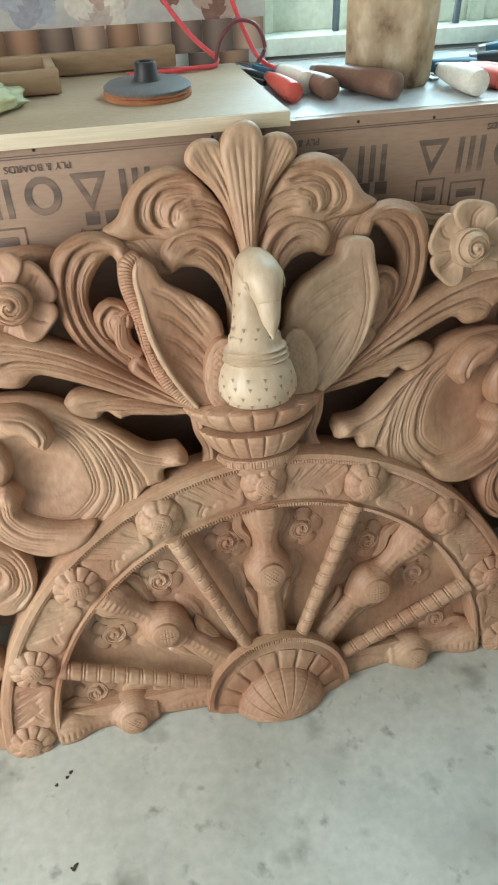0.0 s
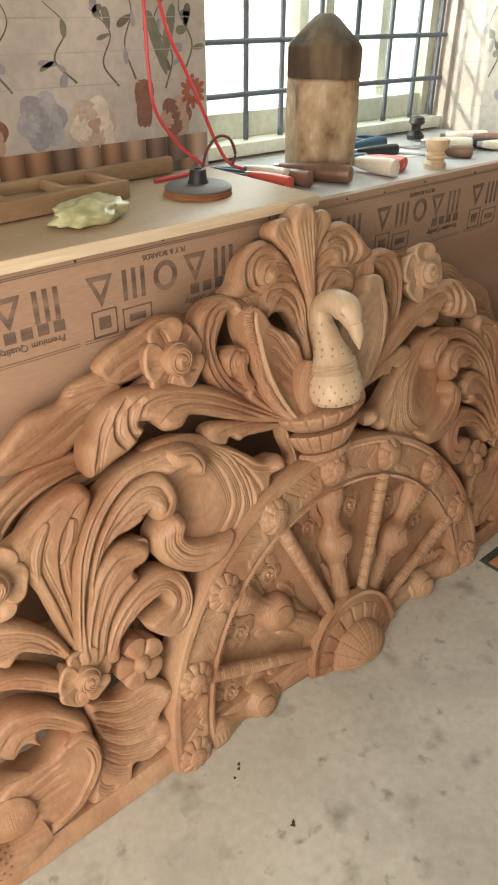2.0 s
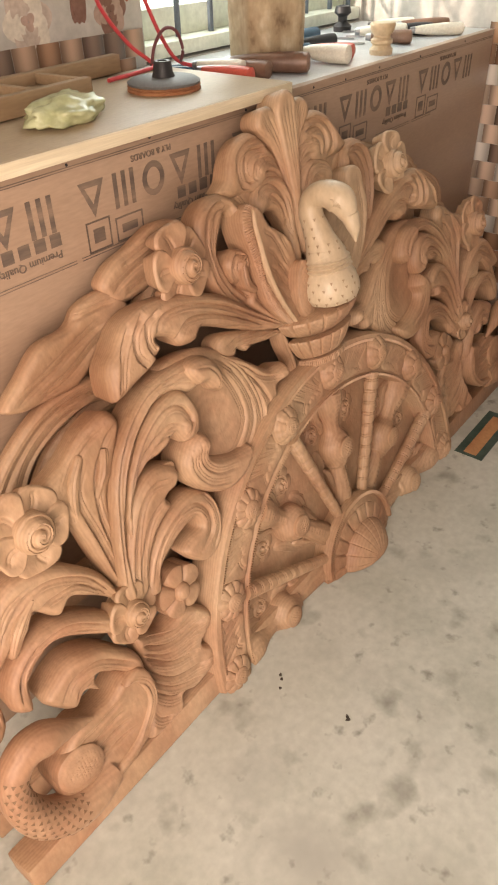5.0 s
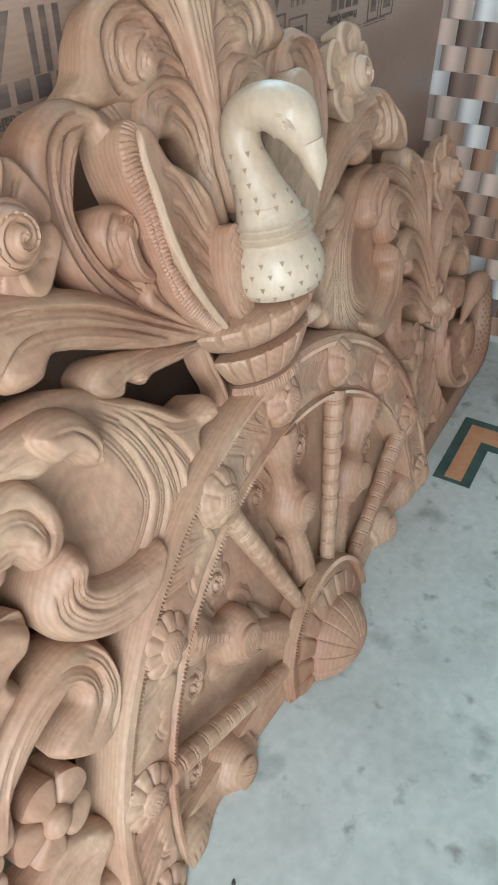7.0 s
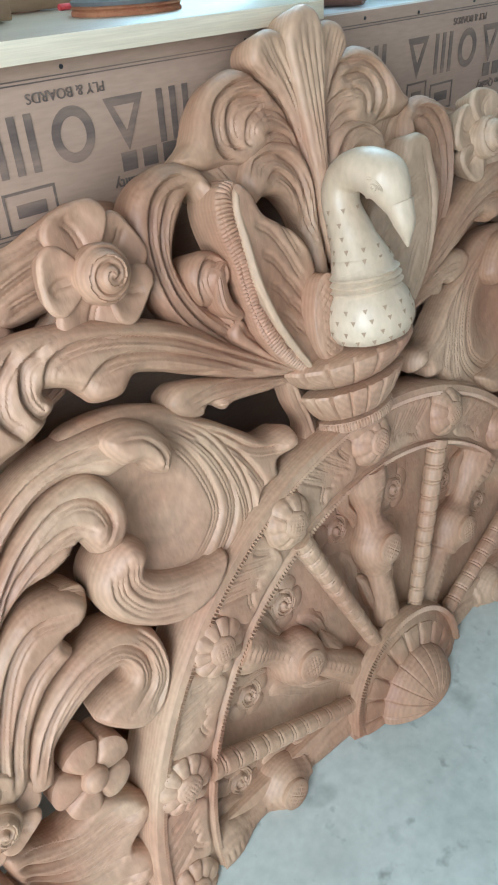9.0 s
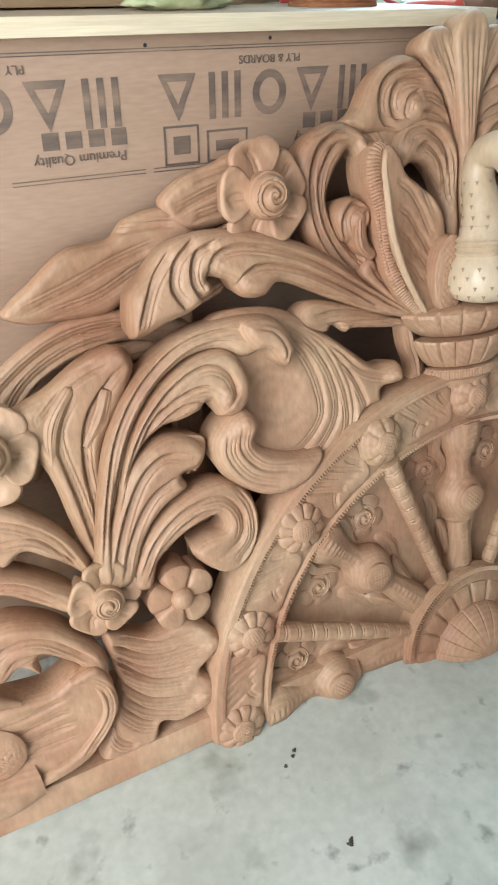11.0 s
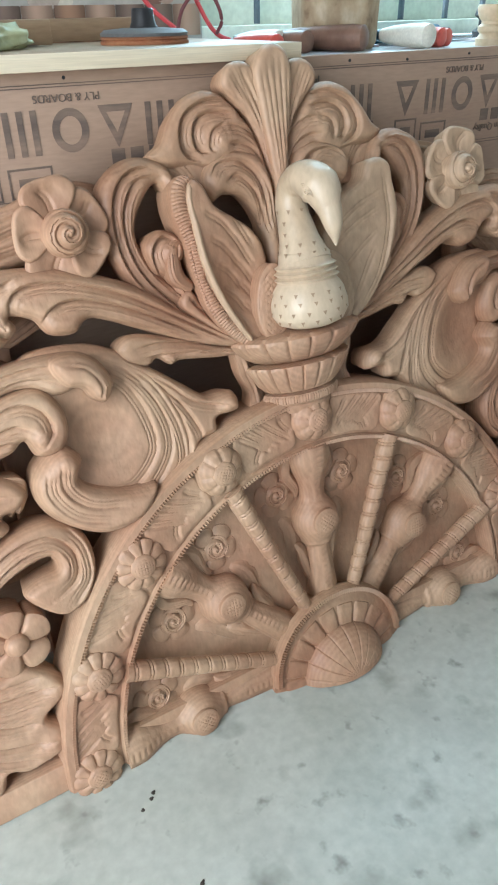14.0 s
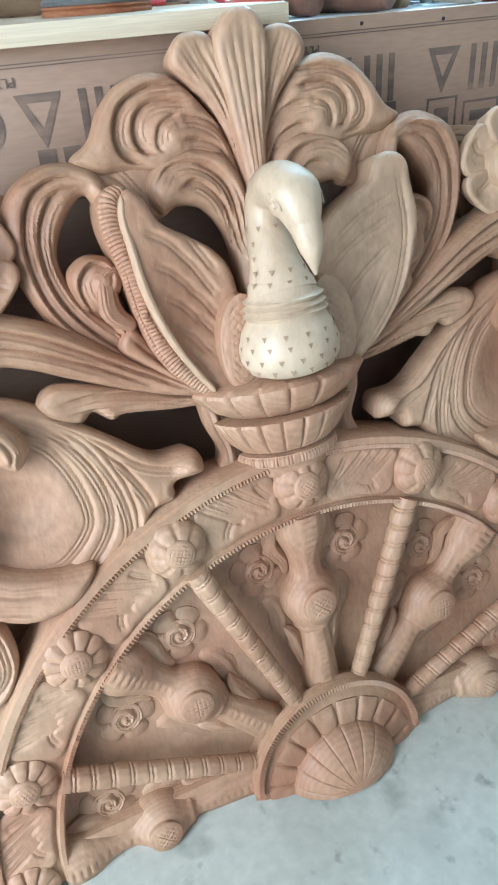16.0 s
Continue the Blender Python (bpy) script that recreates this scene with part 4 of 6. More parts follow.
# small turned-over lobes along the great scroll
for pts, widths, w, cl in (([(-0.150, 0.640), (-0.172, 0.660), (-0.172, 0.690)], [0.006, 0.012, 0.010], 0.034, (0.010, 0.5, -1)), ([(-0.560, 0.480), (-0.535, 0.515), (-0.520, 0.550)], [0.006, 0.014, 0.010], 0.028, None),
                           ([(-0.600, 0.470), (-0.590, 0.520), (-0.560, 0.560)], [0.006, 0.012, 0.008], 0.030, None), ([(-0.700, 0.420), (-0.735, 0.395), (-0.760, 0.360)], [0.006, 0.014, 0.008], 0.036, None)):
    both("leaf_lobe", frond(pts, widths, w, 0.010, 4, 0.002, 0.0, curl=cl, saw=(1, 0.0)))
both("shell_fan", frond([(-0.470, 0.430), (-0.444, 0.442), (-0.414, 0.434)], [0.012, 0.028, 0.026], 0.026, 0.012, 7, 0.003, saw=(5, 0.15), tip=0.3))

# foot leaves between scroll and wheel
both("foot_leaf", relief([(-0.584, 0.235), (-0.530, 0.207), (-0.482, 0.212), (-0.457, 0.200), (-0.428, 0.165), (-0.440, 0.142), (-0.466, 0.122), (-0.444, 0.098), (-0.450, 0.066), (-0.503, 0.052), (-0.532, 0.062), (-0.548, 0.038), (-0.620, 0.042), (-0.600, 0.090), (-0.580, 0.150)],
                         0.036, 0.018, 0.014, [([(-0.577, 0.215), (-0.528, 0.178), (-0.445, 0.168)][::-1], 0.011), ([(-0.580, 0.190), (-0.535, 0.142), (-0.480, 0.122)][::-1], 0.011), ([(-0.584, 0.165), (-0.540, 0.112), (-0.465, 0.086)][::-1], 0.011), ([(-0.590, 0.130), (-0.560, 0.085), (-0.535, 0.070)][::-1], 0.007), ([(-0.572, 0.226), (-0.520, 0.196), (-0.462, 0.190)][::-1], 0.007), ([(-0.582, 0.202), (-0.535, 0.160), (-0.470, 0.146)][::-1], 0.007), ([(-0.588, 0.150), (-0.548, 0.096), (-0.490, 0.066)][::-1], 0.007), ([(-0.600, 0.100), (-0.590, 0.065), (-0.570, 0.050)][::-1], 0.005)], [(-0.470, 0.085, 0.014, 0.007), (-0.450, 0.165, 0.014, 0.006)], wide=0.006, hair=3))

# end leaves and the small bird at each end
both("end_leaf", relief([(-0.574, 0.300), (-0.592, 0.370), (-0.636, 0.424), (-0.689, 0.456), (-0.735, 0.456), (-0.779, 0.421), (-0.814, 0.370), (-0.780, 0.358), (-0.738, 0.385), (-0.710, 0.398), (-0.680, 0.367), (-0.655, 0.378), (-0.635, 0.366), (-0.600, 0.334)],
                        0.040, 0.020, 0.018, [([(-0.585, 0.321), (-0.617, 0.387), (-0.670, 0.426), (-0.716, 0.428), (-0.762, 0.399)], 0.007), ([(-0.592, 0.335), (-0.635, 0.390), (-0.680, 0.402), (-0.702, 0.402)], 0.006), ([(-0.700, 0.440), (-0.745, 0.430), (-0.790, 0.380)], 0.004)]))
both("end_leaf", relief([(-0.600, 0.304), (-0.652, 0.350), (-0.706, 0.371), (-0.753, 0.361), (-0.784, 0.331), (-0.788, 0.290), (-0.764, 0.272), (-0.752, 0.315), (-0.723, 0.335), (-0.682, 0.329), (-0.615, 0.280)],
                        0.044, 0.020, 0.018, [([(-0.617, 0.302), (-0.671, 0.347), (-0.723, 0.355), (-0.761, 0.334), (-0.776, 0.293)], 0.007), ([(-0.620, 0.294), (-0.675, 0.336), (-0.722, 0.344)], 0.005)]))
both("end_leaf", relief([(-0.590, 0.215), (-0.634, 0.272), (-0.684, 0.298), (-0.726, 0.288), (-0.750, 0.268), (-0.717, 0.222), (-0.690, 0.232), (-0.668, 0.213), (-0.665, 0.238), (-0.630, 0.211), (-0.593, 0.172)],
                        0.046, 0.022, 0.018, [([(-0.605, 0.215), (-0.655, 0.264), (-0.699, 0.272), (-0.730, 0.252)], 0.007), ([(-0.612, 0.205), (-0.655, 0.242), (-0.690, 0.250), (-0.710, 0.236)], 0.006)]))
both("end_leaf", relief([(-0.740, 0.440), (-0.785, 0.400), (-0.820, 0.340), (-0.842, 0.280), (-0.822, 0.250), (-0.798, 0.270), (-0.790, 0.320), (-0.760, 0.370)], 0.026, 0.016, 0.016, [([(-0.750, 0.420), (-0.795, 0.360), (-0.818, 0.285)], 0.006), ([(-0.765, 0.380), (-0.800, 0.320), (-0.808, 0.275)], 0.005)]))


# Dark tones for flat nicks: the shade inside gouge cuts put in the colour
NICK = plain("shaded_nick", (0.33, 0.23, 0.145), 0.8)
DARK_NICK = plain("dark_shaded_nick", (0.20, 0.115, 0.065), 0.8)
NECK = [(-0.706, 0.070, 0.026), (-0.745, 0.068, 0.034), (-0.786, 0.080, 0.040), (-0.823, 0.118, 0.044), (-0.840, 0.174, 0.048), (-0.832, 0.222, 0.051), (-0.803, 0.244, 0.053), (-0.771, 0.236, 0.053), (-0.747, 0.221, 0.050), (-0.700, 0.192, 0.044)]
NECK_R = [0.032, 0.033, 0.031, 0.0285, 0.024, 0.0215, 0.0235, 0.0250, 0.0130, 0.0030]


def small_bird():
    neck = tube(NECK, NECK_R, 70, 20)
    wing = relief([(-0.590, 0.180), (-0.592, 0.122), (-0.638, 0.074), (-0.705, 0.060), (-0.772, 0.081), (-0.788, 0.135), (-0.762, 0.172), (-0.724, 0.193), (-0.667, 0.188), (-0.625, 0.204)], 0.048, 0.018, 0.016,
                  [([(-0.735, 0.170 - 0.022 * k), (-0.700, 0.165 - 0.020 * k), (-0.650 + 0.004 * k, 0.172 - 0.022 * k)], 0.003) for k in range(4)], [(-0.680, 0.130, 0.045, -0.008)], wide=0.006, hair=1)
    edge = relief([(-0.640, 0.196), (-0.605, 0.205), (-0.588, 0.170), (-0.592, 0.122), (-0.638, 0.074), (-0.705, 0.060), (-0.700, 0.076), (-0.648, 0.092), (-0.610, 0.135), (-0.616, 0.180)], 0.054, 0.010, 0.010, [([(-0.625, 0.195), (-0.602, 0.165), (-0.605, 0.125), (-0.645, 0.082)], 0.003)], back=0.0)
    return [neck, wing, edge, button(-0.746, 0.135, 0.042, 0.010, 0.046, 0.03, 18, 56, ax=1.0, ay=0.85, turn=-0.8, hatch=0.0013, lines=11)]


def neck_nicks():
    """Rows of small dark triangles on the chest and neck, coloured as shaded gouge cuts."""
    c = spline(NECK, 40)
    r = np.interp(np.linspace(0, 1, 40), np.linspace(0, 1, len(NECK_R)), NECK_R)
    v, f = [], []
    for i in range(7, 25):
        d = (c[i + 1] - c[i - 1]) / np.linalg.norm(c[i + 1] - c[i - 1])
        up = np.array([0, 0, 1.0]) - d * d[2]
        up /= np.linalg.norm(up)
        side = np.cross(d, up)
        for k in range(5):
            a = -0.95 + 0.45 * k + (0.22 if i % 2 else 0)
            o = math.cos(a) * up + math.sin(a) * side
            e = -math.sin(a) * up + math.cos(a) * side
            q = c[i] + o * (r[i] + 0.0005)
            f.append((len(v), len(v) + 1, len(v) + 2))
            v += [tuple(q + e * 0.0034 + d * 0.0018), tuple(q - e * 0.0034 + d * 0.0018), tuple(q - d * 0.0040 + o * 0.0008)]
    return v, f


for f in (lambda p: p, mirror):
    small = part("end_bird", [f(p) for p in small_bird()], wood, panel, "small carved bird with a curved neck")
    tagged(part("neck_nick", [f(neck_nicks())], DARK_NICK, small), kind="stuff")

# bird's seat, wings and the bird
def dish(rows, petals, dent):
    """A half bowl of overlapping petals, each with a raised middle and a notched lip."""
    P = []
    for r, v, weight in rows:
        row = []
        for j in range(145):
            a = math.pi * j / 144
            g = (petals * a / math.pi) % 1.0
            q = r * (1 - weight * dent * (math.exp(-(min(g, 1 - g) / 0.07) ** 2) + 0.35 * abs(g - 0.5)))
            row.append((q * math.cos(a) - 0.002, v - weight * 0.0035 * abs(g - 0.5), 0.75 * q * math.sin(a) + 0.022))
        P.append(row)
    return closed_half(grid(P), 144)


lotus_seat = part("lotus_seat", [dish([(0.02, 0.440, 0), (0.048, 0.440, 0), (0.052, 0.452, 0), (0.060, 0.456, 0), (0.0615, 0.463, 0), (0.060, 0.469, 0), (0.050, 0.472, 0), (0.02, 0.473, 0)], 9, 0.0)], wood, panel, "two-tiered lotus seat")
part("lotus_bowl", [dish([(0.02, 0.474, 0), (0.058, 0.474, 0.3), (0.070, 0.486, 0.8), (0.080, 0.502, 1), (0.086, 0.513, 1), (0.085, 0.516, 0.8), (0.070, 0.517, 0), (0.02, 0.518, 0)], 10, 0.07)], wood, lotus_seat)
part("lotus_bowl", [dish([(0.02, 0.5185, 0), (0.070, 0.520, 0.2), (0.086, 0.530, 0.8), (0.099, 0.543, 1), (0.105, 0.552, 1), (0.104, 0.556, 0.6), (0.096, 0.560, 0), (0.02, 0.564, 0)], 9, 0.06)], wood, lotus_seat)
part("foot_beading", [dish([(0.0605, 0.457, 0), (0.0635, 0.459, 1), (0.0635, 0.466, 1), (0.0605, 0.468, 0)], 44, 0.05)], wood, lotus_seat)
both("seat_bracket", frond([(-0.085, 0.548), (-0.078, 0.510), (-0.068, 0.475), (-0.072, 0.440)], [0.012, 0.015, 0.013, 0.020], 0.012, 0.010, 2, 0.003))
RIB = [(-0.086, 0.558), (-0.105, 0.588), (-0.123, 0.623), (-0.136, 0.660), (-0.142, 0.689), (-0.145, 0.719), (-0.148, 0.745), (-0.144, 0.767)]
def left_wing():
    return relief([(-0.036, 0.552), (-0.078, 0.555), (-0.100, 0.576), (-0.122, 0.607), (-0.136, 0.642), (-0.141, 0.674), (-0.146, 0.703), (-0.150, 0.730), (-0.151, 0.756), (-0.138, 0.771), (-0.124, 0.761), (-0.110, 0.736), (-0.082, 0.718), (-0.058, 0.700), (-0.042, 0.677), (-0.036, 0.642), (-0.034, 0.606)],
                                  0.052, 0.008, 0.012, [([(-0.080, 0.570 + 0.030 * k), (-0.092 - 0.003 * k, 0.590 + 0.032 * k), (-0.112 - 0.004 * k, 0.606 + 0.032 * k)], 0.0025) for k in range(5)] + [([(-0.060, 0.580 + 0.026 * k), (-0.075, 0.604 + 0.026 * k), (-0.084, 0.612 + 0.028 * k)], 0.0022) for k in range(5)],
                                  [(-0.080, 0.640, 0.055, -0.012)], (-0.10, 0.0), 0.0, 0.0016, 0.006, 1)


def right_wing():
    """The other wing: a broad, rounded paddle."""
    return relief([(0.045, 0.552), (0.085, 0.548), (0.116, 0.566), (0.146, 0.600), (0.166, 0.638), (0.179, 0.691), (0.173, 0.734), (0.169, 0.757), (0.152, 0.767), (0.131, 0.762), (0.122, 0.741), (0.099, 0.727), (0.077, 0.714), (0.059, 0.693), (0.047, 0.660), (0.044, 0.610)],
                  0.054, 0.010, 0.012, [([(0.079, 0.556), (0.114, 0.600), (0.141, 0.645)], 0.002), ([(0.080, 0.612), (0.108, 0.637), (0.143, 0.667)], 0.0022), ([(0.075, 0.656), (0.108, 0.679), (0.146, 0.697)], 0.0022), ([(0.082, 0.684), (0.118, 0.707), (0.151, 0.719)], 0.0022),
                                       ([(0.105, 0.560), (0.146, 0.612), (0.164, 0.680), (0.158, 0.745)], 0.003)], [(0.100, 0.640, 0.050, -0.010)], (0.10, 0.0), 0.0, 0.0016, 0.006, 1)


for f, mat, look_of in ((lambda p: p, CARVED, "raised carved wing with a combed edge"), (mirror, SAPWOOD, "raised carved wing in paler wood")):
    wing = part("wing", [left_wing() if f is not mirror else right_wing()], mat, panel, look_of)
    if f is not mirror:
        part("wing_fringe", [f(frond([(-0.084, 0.553), (-0.108, 0.578), (-0.130, 0.611), (-0.143, 0.647), (-0.147, 0.676), (-0.149, 0.700), (-0.155, 0.724), (-0.158, 0.744), (-0.155, 0.763), (-0.140, 0.775)], [0.005, 0.008, 0.010, 0.009, 0.007, 0.008, 0.010, 0.011, 0.011, 0.009], 0.048, 0.006, 3, 0.0022, 0.0, ribs=60, tilt=-0.004, saw=(4, 0.20), channel=0.04))], mat, wing)
        part("wing_rib", [f(frond(RIB, [0.0028, 0.0036, 0.0040, 0.0042, 0.0040, 0.003], 0.055, 0.004, 2, 0.0006, 0.0, saw=(1, 0.0), channel=0.08, tip=0.05))], SAPWOOD, wing, "smooth raised rib")
    part("wing_patch", [f(button(-0.048, 0.603, 0.052, 0.008, 0.056, 0.03, 22, 64, ax=0.5, turn=-0.1, hatch=0.0014, lines=11))], mat, wing)

prof = [(0.0, 0.566), (0.030, 0.567), (0.045, 0.573), (0.053, 0.586), (0.0535, 0.600), (0.048, 0.618), (0.0405, 0.628), (0.0450, 0.632), (0.0392, 0.6355), (0.0440, 0.6395), (0.0382, 0.643), (0.0425, 0.647), (0.0362, 0.6505), (0.0345, 0.662),
        (0.028, 0.669), (0.018, 0.673)]
body = lathe(prof, 40, axis="y")
body = [(p[0] - 0.006, p[1], p[2] * 0.95 + 0.078) for p in body[0]], body[1]
neck = tube([(-0.006, 0.650, 0.078), (-0.006, 0.688, 0.068), (-0.005, 0.722, 0.059), (-0.003, 0.746, 0.067), (-0.001, 0.753, 0.092), (0.002, 0.740, 0.117), (0.004, 0.712, 0.129)],
            [0.0365, 0.0265, 0.0215, 0.0205, 0.0220, 0.0260, 0.0145], 54, 22)
beak = tube([(0.003, 0.716, 0.130), (0.004, 0.696, 0.134), (0.006, 0.670, 0.134)], [0.0158, 0.0115, 0.0015], 14, 14)
HEAD, AXIS, ACROSS = Vector((0.002, 0.738, 0.1185)), Vector((0.05, -0.75, 0.66)).normalized(), Vector((0.0, 0.66, 0.75)).normalized()


def on_head(side, along, turn, proud):
    """A place on the skin of the bird's head."""
    r = 0.0250 + proud - 0.18 * max(0.0, along)
    return HEAD + AXIS * along + Vector((side * math.cos(turn), 0, 0)) * r + ACROSS * (math.sin(turn) * r)


eyes = []
for side in (-1, 1):
    for size, thick in ((0.0030, 0.0016), (0.0075, 0.0007), (0.0105, 0.0007), (0.0135, 0.0007)):
        sweep = [math.tau * q / 20 for q in range(21)] if size < 0.005 else [0.5 + 2.4 * q / 14 for q in range(15)]
        eyes.append(tube([tuple(on_head(side, 0.002 + 0.9 * size * math.cos(g), 0.05 + 20 * size * math.sin(g) * (1.6 if size < 0.005 else 1.0), 0.0)) for g in sweep], [thick] * len(sweep), 40, 6))
bird = part("bird_figure", [body, neck, beak] + eyes, PALE, panel, "pale polished bird with a bent neck and long beak", sharp=60)


def notches(ob, rows, mat):
    """Small dark triangles just proud of the bird's skin, coloured as shaded gouge cuts, in the same mesh."""
    bm = bmesh.new()
    bm.from_mesh(ob.data)
    for (cx, cz, v, r, count, shift) in rows:
        for k in range(count):
            a = math.tau * (k + shift) / count
            d = Vector((math.cos(a), 0, math.sin(a) * 0.95))
            side = Vector((-math.sin(a), 0, math.cos(a)))
            c = Vector((cx, v, cz)) + d * (r + 0.0004)
            q = [bm.verts.new(c + side * 0.0027 + Vector((0, 0.0019, 0))), bm.verts.new(c - side * 0.0027 + Vector((0, 0.0019, 0))), bm.verts.new(c + Vector((0, -0.0036, 0)) + d * 0.0008)]
            bm.faces.new(q).material_index = 1
    bm.to_mesh(ob.data)
    bm.free()
    ob.data.materials.append(mat)


notches(bird, [(-0.006, 0.078, 0.578, 0.0486, 16, 0.0), (-0.006, 0.078, 0.590, 0.0538, 16, 0.5), (-0.006, 0.078, 0.603, 0.0530, 16, 0.0), (-0.006, 0.078, 0.614, 0.0497, 14, 0.5), (-0.006, 0.077, 0.664, 0.0345, 11, 0.0), (-0.006, 0.075, 0.675, 0.0302, 10, 0.5),
               (-0.006, 0.068, 0.688, 0.0262, 9, 0.0), (-0.0055, 0.064, 0.702, 0.0240, 8, 0.5), (-0.005, 0.060, 0.716, 0.0226, 8, 0.0)], NICK)

# ---- second carved panel, behind the first ----
spare = thing("carved_panel", pose(0, -0.13, 0.0, 90 - 8.0, 0, 0), "second carved teak panel standing behind the pediment", "carved panel")
part("base_rail", [box(-0.86, 0.80, -0.002, 0.045, -0.020, 0.030, 0.003)], wood, spare, "plain bottom rail")


def spare_leaf(pts, widths, w=0.012, dome=0.012, flutes=4, curl=None, lobes=0):
    part("carved_leaf", [frond(pts, widths, w, dome, flutes + 2, 0.003, -0.012, curl, lobes, saw=(3, 0.14))], wood, spare)


part("carved_leaf", [relief([(-0.612, 0.620), (-0.573, 0.651), (-0.531, 0.680), (-0.480, 0.685), (-0.456, 0.704), (-0.424, 0.712), (-0.393, 0.709), (-0.369, 0.681), (-0.374, 0.641), (-0.402, 0.634), (-0.433, 0.639), (-0.459, 0.615), (-0.494, 0.598), (-0.551, 0.600), (-0.588, 0.604)],
                            0.018, 0.016, 0.018, [([(-0.589, 0.618), (-0.529, 0.636), (-0.477, 0.655), (-0.418, 0.671)], 0.006), ([(-0.560, 0.608), (-0.499, 0.620), (-0.444, 0.644), (-0.410, 0.650)], 0.005), ([(-0.470, 0.690), (-0.430, 0.692), (-0.395, 0.690)], 0.004)])], wood, spare)
part("carved_leaf", [relief([(-0.412, 0.717), (-0.384, 0.742), (-0.343, 0.753), (-0.313, 0.764), (-0.277, 0.772), (-0.226, 0.755), (-0.240, 0.711), (-0.297, 0.690), (-0.355, 0.680), (-0.393, 0.686)],
                            0.020, 0.016, 0.018, [([(-0.395, 0.703), (-0.344, 0.720), (-0.287, 0.733), (-0.249, 0.745)], 0.006), ([(-0.375, 0.692), (-0.325, 0.702), (-0.270, 0.715)], 0.005), ([(-0.370, 0.733), (-0.320, 0.744), (-0.270, 0.757)], 0.004)])], wood, spare)
part("carved_leaf", [relief([(-0.700, 0.440), (-0.655, 0.530), (-0.594, 0.579), (-0.529, 0.603), (-0.446, 0.597), (-0.385, 0.566), (-0.420, 0.550), (-0.481, 0.561), (-0.544, 0.550), (-0.593, 0.523), (-0.627, 0.472), (-0.655, 0.400), (-0.690, 0.370)],
                            0.016, 0.014, 0.016, [([(-0.680, 0.420), (-0.669, 0.476), (-0.631, 0.529), (-0.561, 0.573), (-0.488, 0.583), (-0.416, 0.566)], 0.006), ([(-0.660, 0.430), (-0.612, 0.520), (-0.550, 0.560), (-0.480, 0.572)], 0.005)])], wood, spare)
spare_leaf([(-0.380, 0.540), (-0.470, 0.545), (-0.550, 0.515), (-0.600, 0.460), (-0.620, 0.400)], [0.012, 0.016, 0.018, 0.018, 0.014], 0.002, flutes=3)
spare_leaf([(-0.640, 0.440), (-0.680, 0.420), (-0.705, 0.390), (-0.690, 0.360)], [0.014, 0.020, 0.020, 0.012])
spare_leaf([(-0.660, 0.400), (-0.730, 0.390), (-0.790, 0.350), (-0.830, 0.290)], [0.016, 0.028, 0.026, 0.012])
spare_leaf([(-0.300, 0.680), (-0.340, 0.640), (-0.400, 0.600)], [0.020, 0.030, 0.020])
for pts, widths in (([(0.220, 0.760), (0.300, 0.735), (0.380, 0.715), (0.440, 0.690)], [0.020, 0.030, 0.030, 0.016]), ([(0.400, 0.680), (0.470, 0.680), (0.520, 0.655), (0.550, 0.660)], [0.020, 0.026, 0.022, 0.010]),
                    ([(0.480, 0.640), (0.560, 0.620), (0.630, 0.580), (0.665, 0.530)], [0.020, 0.030, 0.028, 0.014]), ([(0.560, 0.560), (0.640, 0.540), (0.700, 0.490), (0.735, 0.430)], [0.020, 0.028, 0.026, 0.014]),
                    ([(0.300, 0.690), (0.360, 0.650), (0.440, 0.610), (0.520, 0.540)], [0.020, 0.030, 0.030, 0.020])):
    spare_leaf(pts, widths, flutes=5)
part("back_rib", [box(-0.66, 0.66, 0.26, 0.31, -0.020, 0.006, 0.003)], wood, spare)
for u in (-0.40, 0.40):
    part("back_rib", [box(u - 0.02, u + 0.02, 0.046, 0.62, -0.019, 0.004, 0.003)], wood, spare)
# ---- printing on the plywood ----
FACE = -0.0008


def printed(name, x0, x1, z0, z1, label="", parent=None):
    return part(name, [box(x0, x1, FACE, FACE + 0.0006, z0, z1, 0)], INK, parent or counter, label)


def flat_face(corners):
    """A thin inked patch with straight sides on the plywood face."""
    n = len(corners)
    v = [(x, FACE, z) for x, z in corners] + [(x, FACE + 0.0006, z) for x, z in corners]
    return v, [tuple(range(n)), tuple(reversed(range(n, 2 * n)))] + [(i, i + n, (i + 1) % n + n, (i + 1) % n) for i in range(n)]


